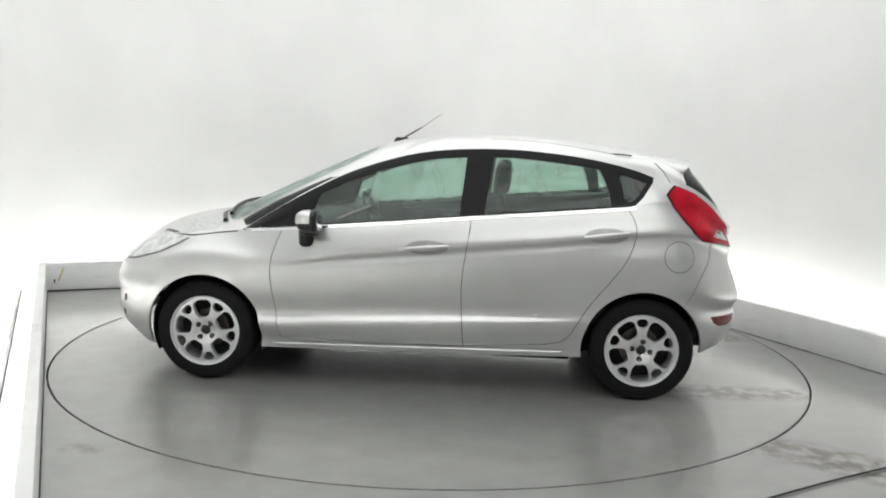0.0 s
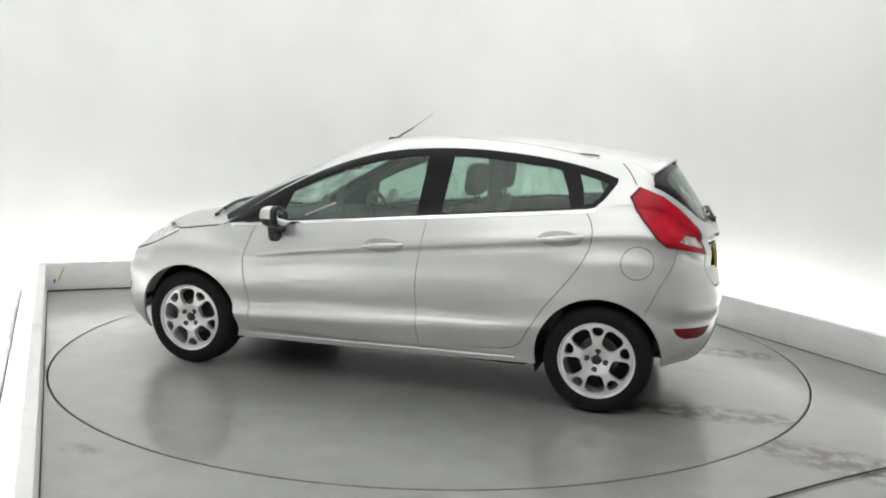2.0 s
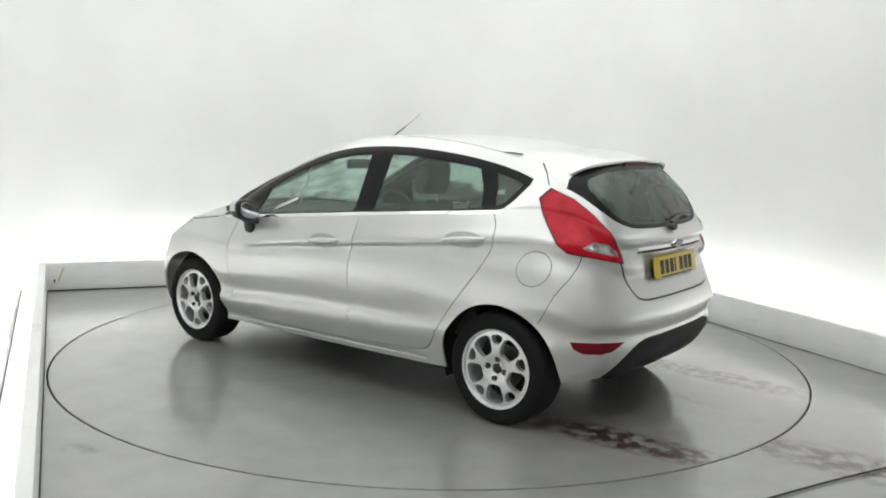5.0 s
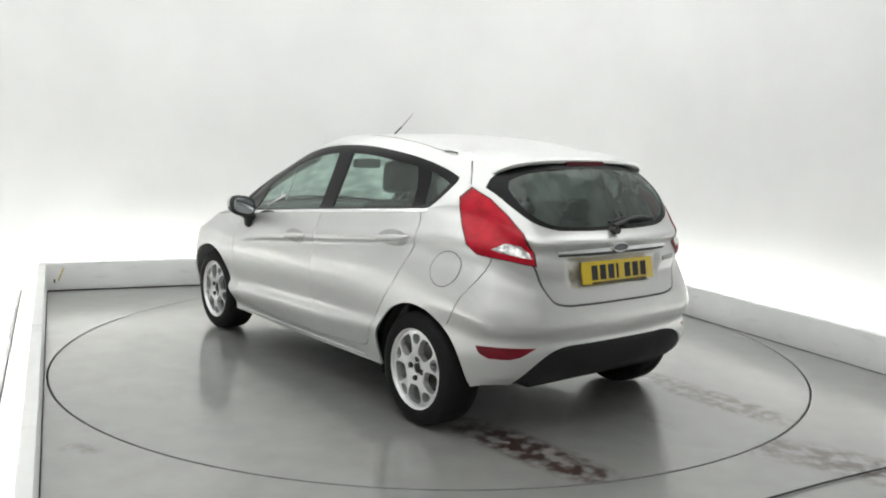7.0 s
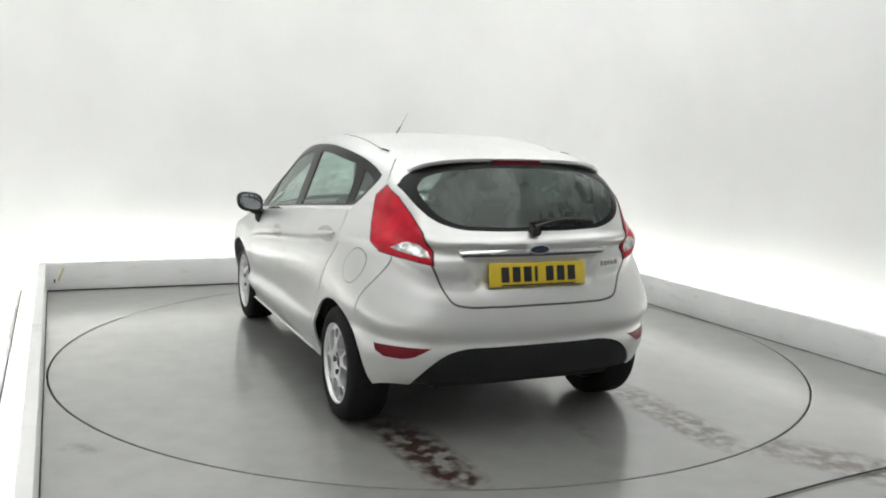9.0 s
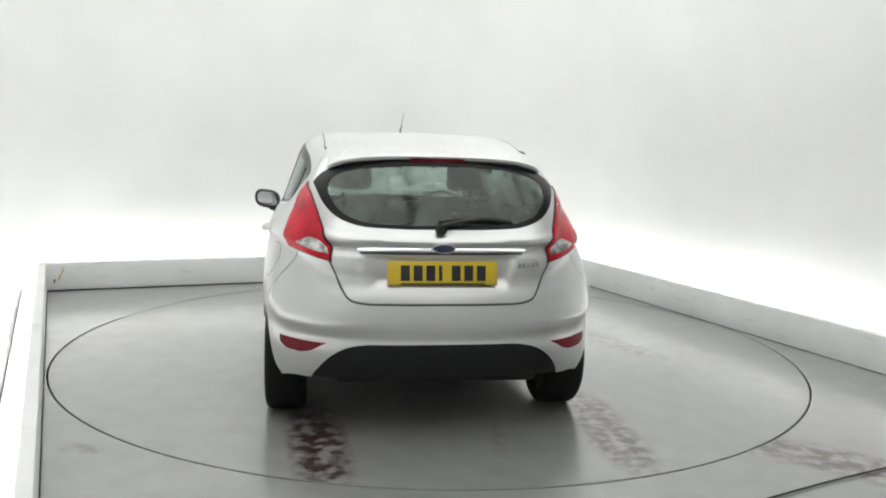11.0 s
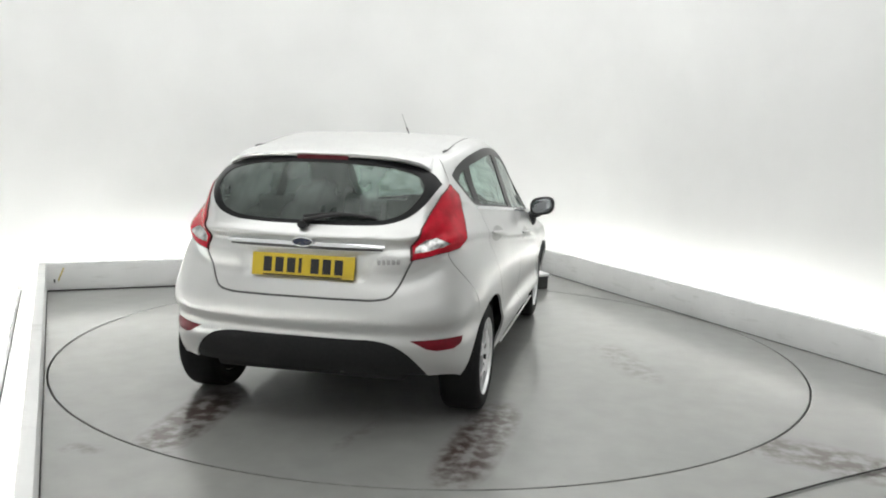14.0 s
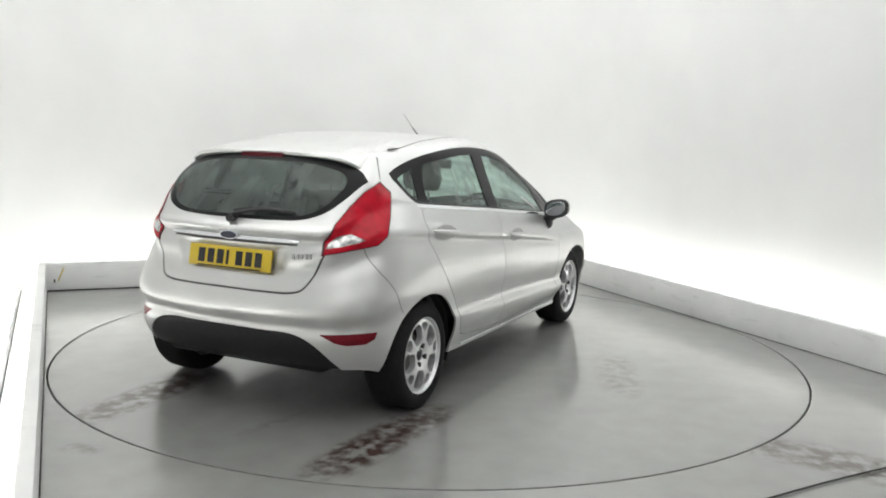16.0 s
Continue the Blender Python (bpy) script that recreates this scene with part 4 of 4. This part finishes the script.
# ---- cabin, seen through the glass ----
def blob(x0, x1, y0, y1, z0, z1, r, lean=0.0):
    bm = box_bm(x0, x1, y0, y1, z0, z1, r, 4)
    for v in bm.verts:
        v.co.x -= lean * (v.co.z - z0)
    return bm


def seat(y):
    s = new("seat")
    s.parent = car
    tagged(s, "charcoal fabric front seat")
    part("cushion", blob(-.30, .20, y - .24, y + .24, .42, .58, .06), SEAT_FABRIC, s)
    part("backrest", blob(-.30, -.17, y - .23, y + .23, .56, 1.06, .055, .32), SEAT_FABRIC, s)
    part("headrest", blob(-.475, -.375, y - .125, y + .125, 1.10, 1.29, .045, .12), SEAT_FABRIC, s)
    for d in (-.05, .05):
        part("headrest_post", tube_bm([(-.43, y + d, 1.03), (-.44, y + d, 1.13)], .006, 8), CHROME, s)


seat(.36)
seat(-.36)
bench = new("rear_seat")
bench.parent = car
tagged(bench, "charcoal fabric rear bench seat")
part("cushion", blob(-1.05, -.58, -.6, .6, .42, .58, .06), SEAT_FABRIC, bench)
part("backrest", blob(-1.08, -.96, -.6, .6, .55, 1.04, .05, .34), SEAT_FABRIC, bench)
for y in (-.36, 0, .36):
    part("headrest", blob(-1.27, -1.18, y - .12, y + .12, .985, 1.095, .04, .1), SEAT_FABRIC, bench)
part("dashboard", blob(.62, 1.10, -.66, .66, .62, .915, .08), CABIN_PLASTIC, car, "dark dashboard")
part("cabin_floor", box_bm(-1.58, 1.1, -.66, .66, .33, .40, .02), CABIN_PLASTIC, car)
def headliner():
    bm = bmesh.new()
    rows = []
    for i in range(13):
        x = -1.40 + 1.52 * i / 12
        half = .47 if x > -1.2 else .47 - .25 * (-1.2 - x)
        rows.append([bm.verts.new((x, half * (-1 + k / 4), roof_z(x) - .045 - .035 * abs(-1 + k / 4) ** 2.5)) for k in range(9)])
    for a, b in zip(rows, rows[1:]):
        for k in range(8):
            bm.faces.new((a[k], a[k + 1], b[k + 1], b[k]))
    r = bmesh.ops.extrude_face_region(bm, geom=list(bm.faces))
    for v in r["geom"]:
        if isinstance(v, bmesh.types.BMVert):
            v.co.z += .012
    return bm


part("headliner", headliner(), HEADLINER, car, "grey roof lining")
part("parcel_shelf", box_bm(-1.66, -1.27, -.52, .52, .955, .985, .01), CABIN_PLASTIC, car, "black parcel shelf")
for s in (1, -1):
    part("door_card", blob(-1.05, .80, *sorted((s * .69, s * .745)), .40, .905, .02), CABIN_PLASTIC, car, "dark door trim")
ring = [(.185 * math.cos(2 * math.pi * i / 36), .185 * math.sin(2 * math.pi * i / 36), 0) for i in range(37)]
st = tube_bm(ring, .014, 8)
box_bm(-.175, .175, -.02, .02, -.02, .0, .006, bm=st)
box_bm(-.06, .06, -.06, .05, -.03, .012, .015, bm=st)
part("steering_wheel", st, CABIN_PLASTIC, car, "black steering wheel", at=Matrix.Translation((.45, -.36, .86)) @ Matrix.Rotation(radians(-65), 4, "Y") @ Matrix.Rotation(radians(90), 4, "Z"))
part("interior_mirror", blob(.50, .53, -.11, .11, 1.20, 1.265, .014), CABIN_PLASTIC, car)
# dark tubes added behind the windscreen pillars, hidden outside, to block stray light
for s in (1, -1):
    trim = [(1.04, s * .685, .90), (.86, s * .655, 1.01), (.64, s * .63, 1.115), (.42, s * .60, 1.21), (.20, s * .575, 1.29)]
    part("pillar_light_block", tube_bm(trim, .034, 8), CABIN_PLASTIC, car, "dark tube added inside the pillar to block stray light")


# ---- outer fittings ----
from mathutils.bvhtree import BVHTree
HULL = BVHTree.FromBMesh(body_bm)


def on_flank(x, z):
    """Point and normal of the left flank at x, z."""
    hit = HULL.ray_cast(Vector((x, 2.0, z)), Vector((0, -1, 0)))
    return hit[0], hit[1] if hit[1].y > 0 else -hit[1]


def on_tail(y, z):
    hit = HULL.ray_cast(Vector((-3.0, abs(y), z)), Vector((1, 0, 0)))
    p, n = hit[0], hit[1] if hit[1].x < 0 else -hit[1]
    s = 1 if y >= 0 else -1
    return Vector((p.x, p.y * s, p.z)), Vector((n.x, n.y * s, n.z))


def mirrored(bm):
    for v in bm.verts:
        v.co.y = -v.co.y
    bmesh.ops.reverse_faces(bm, faces=bm.faces)
    return bm


def handle_bar(x0, x1, z0, z1):
    """Pull handle: a bowed bar with rounded ends."""
    bm = bmesh.new()
    n, sides, rings = 14, 10, []
    for i in range(n + 1):
        t = i / n
        x, z = x0 + (x1 - x0) * t, z0 + (z1 - z0) * t
        p, _ = on_flank(x, z)
        bow = math.sin(math.pi * t)
        h = .006 + .011 * bow ** 0.6
        out = .004 + .026 * bow ** 0.8
        rings.append([bm.verts.new((x, p.y + out + .011 * math.cos(2 * math.pi * k / sides), z + h * math.sin(2 * math.pi * k / sides))) for k in range(sides)])
    for a, b in zip(rings, rings[1:]):
        for k in range(sides):
            bm.faces.new((a[k], a[(k + 1) % sides], b[(k + 1) % sides], b[k]))
    bm.faces.new(rings[0][::-1])
    bm.faces.new(rings[-1])
    return bm


def handle_cup(x0, x1, z):
    """Flat oval behind the pull handle; the hollow's shade is painted as darker silver."""
    bm = bmesh.new()
    c = (x0 + x1) / 2
    vs = []
    for r in (0.02, .5, .85, 1.0):
        ring = []
        for i in range(32):
            a = 2 * math.pi * i / 32
            x, zz = c + r * (x1 - x0) / 2 * math.cos(a), z + r * .041 * math.sin(a)
            p, _ = on_flank(x, zz)
            ring.append(bm.verts.new((x, p.y + (.0025 if r > .9 else .0012), zz)))
        vs.append(ring)
    for a, b in zip(vs, vs[1:]):
        for i in range(32):
            bm.faces.new((a[i], b[i], b[(i + 1) % 32], a[(i + 1) % 32]))
    return bm


# darker silver: painted shade behind the handles, also the model badge's bars
CUP = simple("handle_shade_and_badge_grey", (0.42, 0.42, 0.42), 0.4, metal=0.5)
for side in ("left", "right"):
    for door, (x0, x1, z0, z1) in zip(DOORS[side], ((.085, -.155, .815, .838), (-.90, -1.145, .912, .94))):
        bar, cup = handle_bar(x0, x1, z0, z1), handle_cup(x1 + .005, x0 - .005, (z0 + z1) / 2 - .002)
        if side == "right":
            bar, cup = mirrored(bar), mirrored(cup)
        part("door_handle", bar, PAINT, door, "silver painted pull handle")
        part("handle_recess_shade", cup, CUP, door)


def egg(cx, cy, cz, a, b, c, power, flat_back, lo=-1.0, hi=1.0):
    """Rounded shell: a superellipsoid, cut flat towards the tail and limited in height to lo..hi of its half height."""
    bm = bmesh.new()
    bmesh.ops.create_uvsphere(bm, u_segments=40, v_segments=28, radius=1)
    f = lambda v: math.copysign(abs(v) ** power, v)
    for v in bm.verts:
        x, y, z = f(v.co.x), f(v.co.y), f(v.co.z)
        z = min(max(z, lo), hi)
        v.co = Vector((cx + max(x, flat_back) * a, cy + y * b, cz + z * c + .012 * y))
    return bm


def door_mirror(side):
    """Wing mirror: rounded painted cap, black lower shell and arm, glass facing back."""
    root = new("wing_mirror")
    root.parent = car
    tagged(root, "silver capped wing mirror on black arm")
    cap = egg(.60, .908, .953, .090, .086, .064, .72, -.10, lo=-.25)
    low = egg(.60, .908, .953, .087, .084, .064, .72, -.10, hi=-.22)
    bezel = egg(.586, .908, .953, .026, .089, .067, .72, -1.0)
    glass = egg(.5615, .908, .953, .004, .070, .048, .72, -1.0)
    arm = box_bm(.585, .66, .76, .90, .865, .905, .016, 3)
    for v in arm.verts:
        v.co.z += .18 * (v.co.y - .86)
    foot = box_bm(.61, .695, .80, .868, .798, .915, .032, 5)
    for v in foot.verts:
        v.co.y -= .25 * max(0, .90 - v.co.z) * .5
    for name, bm, mat, text in (("cap", cap, PAINT, "silver painted cap"), ("lower_shell", low, BLACK_TRIM, "black lower shell"), ("mirror_frame", bezel, BLACK_TRIM, ""),
                                ("mirror_glass", glass, MIRROR_GLASS, "mirror glass"), ("arm", arm, BLACK_TRIM, "black arm"), ("foot", foot, BLACK_TRIM, "")):
        part(name, bm if side == 1 else mirrored(bm), mat, root, text)
    return root


door_mirror(1)
door_mirror(-1)


# fuel flap: a disc with a dark ring round it
def fuel_flap(r0, r1, lift):
    bm = bmesh.new()
    rings = []
    for r in np.linspace(r0, r1, 4):
        ring = []
        for i in range(48):
            a = 2 * math.pi * i / 48
            p, n = on_flank(FUEL_FLAP[0] + r * math.cos(a), FUEL_FLAP[1] + r * math.sin(a))
            ring.append(bm.verts.new(p + n * lift))
        rings.append(ring)
    for a, b in zip(rings, rings[1:]):
        for i in range(48):
            bm.faces.new((a[i], b[i], b[(i + 1) % 48], a[(i + 1) % 48]))
    return bm


part("fuel_flap_seam", fuel_flap(.0810, .0845, .0012), SEAM_GREY, car)
part("fuel_flap", fuel_flap(.002, .0810, .0018), PAINT, car, "round silver fuel flap")


# tail: chrome strip, badge, plate, wiper, stop lamp
def tail_bar(y0, y1, z, h, out, depth=.012):
    bm = bmesh.new()
    rings = []
    for i in range(25):
        y = y0 + (y1 - y0) * i / 24
        t = abs(2 * i / 24 - 1)
        p, n = on_tail(y, z)
        hh = h * (1 - .55 * t ** 4)
        rings.append([bm.verts.new((p.x - o, y, z + s * hh / 2)) for o, s in ((-depth, -1), (out + .007, -1), (out + .005, 0), (out, 1), (-depth, 1))])
    for a, b in zip(rings, rings[1:]):
        for k in range(4):
            bm.faces.new((a[k], a[k + 1], b[k + 1], b[k]))
    bm.faces.new(rings[0])
    bm.faces.new(rings[-1][::-1])
    return bm


part("chrome_strip", tail_bar(-.40, .40, .916, .018, .014), CHROME, hatch, "chrome tailgate strip")
# dark grey bar in place of the shade in the grab recess
part("grab_recess_shade", tail_bar(-.385, .385, .898, .012, .004), SEAM_GREY, hatch, "dark bar painted as the shade of the grab recess under the strip")


def oval(cx, cy, cz, a, b, thick):
    bm = bmesh.new()
    bmesh.ops.create_cone(bm, cap_ends=True, segments=36, radius1=1, radius2=.9, depth=1)
    for v in bm.verts:
        v.co = Vector((cx - v.co.z * thick, cy + v.co.x * a, cz + v.co.y * b))
    return bm


p, n = on_tail(0, .925)
part("badge_rim", oval(p.x - .018, 0, .925, .060, .025, .018), CHROME, hatch, "chrome oval badge rim")
part("badge", oval(p.x - .027, 0, .925, .053, .0195, .008), BADGE_BLUE, hatch, "plain dark oval badge")

# number plate in a shallow pale pocket, with characters as plain bars
PLATE_TILT = 10


def plate_box(x0, x1, y0, y1, z0, z1, bevel=.002):
    return box_bm(x0, x1, y0, y1, z0, z1, bevel)


plate_at = Matrix.Translation((-1.8095, 0, .808)) @ Matrix.Rotation(radians(PLATE_TILT), 4, "Y")
plate = part("number_plate", plate_box(-.005, .006, -.26, .26, -.0555, .0555, .003), PLATE_YELLOW, car, "yellow rear number plate", at=plate_at)
for w, y in ((.042, .178), (.042, .118), (.042, .058), (.016, .012), (.042, -.062), (.042, -.122), (.042, -.182)):
    part("plate_bar", plate_box(-.0065, -.0052, y - w / 2, y + w / 2, -.036, .036, 0), PLATE_BLACK, plate)
part("plate_footer", plate_box(-.0066, -.0052, -.20, .20, -.0535, -.0465, 0), PLATE_BLACK, plate, "thin dark line of small print")
part("plate_backing", plate_box(.006, .03, -.24, .24, -.045, .045, .004), BLACK_TRIM, hatch, at=plate_at)
for k in range(5):
    q, nn = on_tail(-.374 - .0225 * k, .842 + .0015 * k)
    part("model_badge", box_bm(q.x - .006, q.x + .004, q.y - .008, q.y + .008, q.z - .012, q.z + .012, .002), CUP, hatch, "small chrome model badge, plain bars")

wiper = new("rear_wiper")
wiper.parent = car
tagged(wiper, "black rear wiper lying across the glass")
p0, _ = on_tail(0.0, 1.012)
part("pivot", oval(p0.x - .02, 0.01, 1.005, .026, .02, .045), BLACK_TRIM, wiper)
arm = []
for i in range(9):
    y = .01 - .30 * i / 8
    z = 1.012 + .035 * math.sin(i / 8 * 2.2)
    q, nn = on_tail(y, z)
    arm.append(q + nn * .022)
part("arm", tube_bm(arm, .011, 8, taper=.6), BLACK_TRIM, wiper)
blade = []
for i in range(11):
    y = .02 - .36 * i / 10
    q, nn = on_tail(y, 1.037 + .018 * math.sin(i / 10 * 3))
    blade.append(q + nn * .010)
part("blade", tube_bm(blade, .008, 6), BLACK_TRIM, wiper)


# spoiler: a blade running back from the roof, its ends turning down beside the glass
def spoiler_edge(a):
    """Trailing edge: middle at a = 0, tips at a = -1 and 1."""
    t = abs(a)
    return Vector((-1.552 + .115 * t ** 2.6, .545 * math.sin(a * math.pi / 2), 1.345 - .090 * t ** 2.8))


def spoiler():
    bm = bmesh.new()
    rings = []
    for i in range(49):
        a = -1 + 2 * i / 48
        e = spoiler_edge(a)
        ring = []
        for back, drop in ((.20, -.004), (.14, .002), (.08, .003)):
            x, y = e.x + back, e.y * (1 - .45 * back)
            hit = HULL.ray_cast(Vector((x, abs(y), 3)), Vector((0, 0, -1)))
            ring.append((x, y, max(hit[0].z + drop, e.z + .012)))
        ring += [(e.x + .012, e.y, e.z + .003), (e.x, e.y, e.z - .003), (e.x + .004, e.y * .995, e.z - .016), (e.x + .07, e.y * .97, e.z - .026)]
        rings.append([bm.verts.new(c) for c in ring])
    for a, b in zip(rings, rings[1:]):
        for k in range(len(a) - 1):
            bm.faces.new((a[k], a[k + 1], b[k + 1], b[k]))
    bm.faces.new(rings[0])
    bm.faces.new(rings[-1][::-1])
    return bm


def stop_lamp():
    bm = bmesh.new()
    rings = []
    for i in range(17):
        a = (-.135 + .27 * i / 16) / .545 * 2 / math.pi
        e = spoiler_edge(a)
        rings.append([bm.verts.new(c) for c in ((e.x + .03, e.y, e.z - .013), (e.x - .004, e.y, e.z - .012), (e.x - .002, e.y, e.z - .033), (e.x + .03, e.y, e.z - .036))])
    for a, b in zip(rings, rings[1:]):
        for k in range(4):
            bm.faces.new((a[k], a[(k + 1) % 4], b[(k + 1) % 4], b[k]))
    bm.faces.new(rings[0])
    bm.faces.new(rings[-1][::-1])
    return bm


part("spoiler", spoiler(), PAINT, hatch, "silver roof spoiler", angle=50)
part("stop_lamp", stop_lamp(), STOP_RED, hatch, "dark red high stop lamp")

# roof gutters, aerial, wipers on the screen
for s in (1, -1):
    line = []
    for i in range(14):
        x = -1.17 + .80 * i / 13
        hit = HULL.ray_cast(Vector((x, .535 - .03 * (i < 2), 3)), Vector((0, 0, -1)))
        line.append((x, s * .535, hit[0].z - .003))
    part("roof_channel", tube_bm(line, .0045, 6), SEAM_GREY, car, "dark roof channel strip")
hz = HULL.ray_cast(Vector((.24, .001, 3)), Vector((0, 0, -1)))[0].z
aerial = new("aerial")
aerial.parent = car
tagged(aerial, "black roof aerial on a small base")
part("base", blob(.20, .28, -.022, .022, hz - .012, hz + .022, .009, .5), BLACK_TRIM, aerial)
part("mast", tube_bm([(.22, 0, hz + .015), (.10, 0, hz + .088)], .0055, 8, taper=.8), BLACK_TRIM, aerial, "black lower mast")
part("whip", tube_bm([(.10, 0, hz + .088), (-.03, 0, hz + .178)], .0018, 6, taper=.6), DISC_STEEL, aerial, "thin grey whip")
for y0, y1 in ((.50, -.05), (-.10, -.55)):
    pts = []
    for i in range(8):
        y = y0 + (y1 - y0) * i / 7
        x = 1.225 - .05 * (y / .6) ** 2
        h = HULL.ray_cast(Vector((x, abs(y), 3)), Vector((0, 0, -1)))[0]
        pts.append((x, y, h.z + .014))
    part("windscreen_wiper", tube_bm(pts, .011, 6), BLACK_TRIM, car, "black windscreen wiper")
part("cowl_panel", tube_bm([(1.20, .58, .905), (1.26, .4, .925), (1.285, 0, .938), (1.26, -.4, .925), (1.20, -.58, .905)], .016, 8), BLACK_TRIM, car, "black cowl panel")

# front air dam and fog lamps, seen edge-on
def nose_patch(ya, yb, za, zb, lift, n=14):
    """A patch lying on the nose between two heights."""
    bm = bmesh.new()
    rows = []
    for k in range(5):
        z = za + (zb - za) * k / 4
        row = []
        for i in range(n + 1):
            y = ya + (yb - ya) * i / n
            h = HULL.ray_cast(Vector((4, abs(y) + .0005, z)), Vector((-1, 0, 0)))
            row.append(bm.verts.new((h[0].x + lift, y, z)))
        rows.append(row)
    for a, b in zip(rows, rows[1:]):
        for i in range(n):
            bm.faces.new((a[i], a[i + 1], b[i + 1], b[i]))
    return bm


part("grille", nose_patch(-.40, .40, .26, .42, .003), BUMPER_BLACK, car, "black front air dam")
part("upper_grille", nose_patch(-.32, .32, .545, .60, .003), BUMPER_BLACK, car, "slim black upper grille")
def nose_dot(y, z, r):
    """A small round recess lying on the corner of the nose."""
    bm = bmesh.new()
    rings = []
    for q in (.05, .6, 1.0):
        ring = []
        for i in range(20):
            a = 2 * math.pi * i / 20
            yy, zz = abs(y) + q * r * math.cos(a) * .75, z + q * r * math.sin(a)
            h = HULL.ray_cast(Vector((4, yy, zz)), Vector((-1, 0, 0)))
            ring.append(bm.verts.new((h[0].x + .003, math.copysign(yy, y), zz)))
        rings.append(ring)
    for a, b in zip(rings, rings[1:]):
        for i in range(20):
            bm.faces.new((a[i], b[i], b[(i + 1) % 20], a[(i + 1) % 20]))
    return bm


for s in (1, -1):
    part("fog_lamp", nose_dot(s * .675, .435, .024), SEAM_GREY, car, "small round fog lamp recess")
    part("fog_lamp", nose_dot(s * .655, .345, .020), SEAM_GREY, car, "small round fog lamp recess")
# thin painted bead added along each sill to draw its highlight line
for s in (1, -1):
    rail = [(x, s * .826, float(np.interp(x, [-.9, .8], [.262, .236]))) for x in np.linspace(-.80, .84, 12)]
    part("sill_highlight_bead", tube_bm(rail, .006, 6), PAINT, car, "silver bead added to draw the highlight along the sill")

# ---- small things on the floor ----
unit = empty("control_box", "small dark control box with pale lid by the turntable", "control box", pose(.99, 2.30, 0, 0, 0, YAW + 8))
part("case", box_bm(-.05, .09, -.07, .07, 0, .125, .01), BOX_GREY, unit)
part("lid", box_bm(-.14, .10, -.08, .08, .125, .155, .008), KERB_WHITE, unit, "pale flat lid")


slot = new("kerb_slot", sharpen(to_mesh(box_bm(.055, .070, -.006, .002, .075, .105, .002), "kerb_slot", BOX_GREY)))
in_room(slot)
tagged(slot, "small dark slot in the white kerb board", "kerb slot", kind="structure")


# narrow leaning strip that stands for yellow-brown dirt on the kerb board
mark = new("kerb_mark", sharpen(to_mesh(box_bm(-.006, .006, -.0015, .0015, -.062, .062), "kerb_mark", simple("yellow_kerb_dirt", (0.62, 0.50, 0.16), 0.6, var=0.3, scale=40))))
mark.data.transform(Matrix.Translation((.115, -.002, .145)) @ Matrix.Rotation(radians(22), 4, "Y"))
in_room(mark)
tagged(mark, "small yellow-brown dirt mark on the white kerb", "tape mark", kind="structure")


def cable(name, pts, r, label):
    ob = new(name, sharpen(to_mesh(tube_bm(pts, r, 8), name, CABLE_BLACK)))
    tagged(ob, label, "cable")


cable("floor_cable", [(1.10, -2.62, .008), (1.43, -2.43, .008), (1.75, -2.25, .008), (2.09, -2.075, .008), (2.6, -1.82, .008), (2.9, -1.66, .008)], .0045, "thin black cable lying across the floor")
body_bm.free()


# ---- what moves: the turntable and the car on it ----
def heading(t):
    return 175.15 - 6.46506 * t - 0.068705 * t * t + 0.0022873 * t ** 3


def motions():
    times = [0.5 * k for k in range(33)]
    walk(turntable, [(t, pose(0, 0, 0, 0, 0, heading(t))) for t in times])
    walk(car, [(t, pose(0, 0, 0, 0, 0, heading(t)) @ Matrix.Translation((-0.016, 0.238, 0.0))) for t in times])


motions()
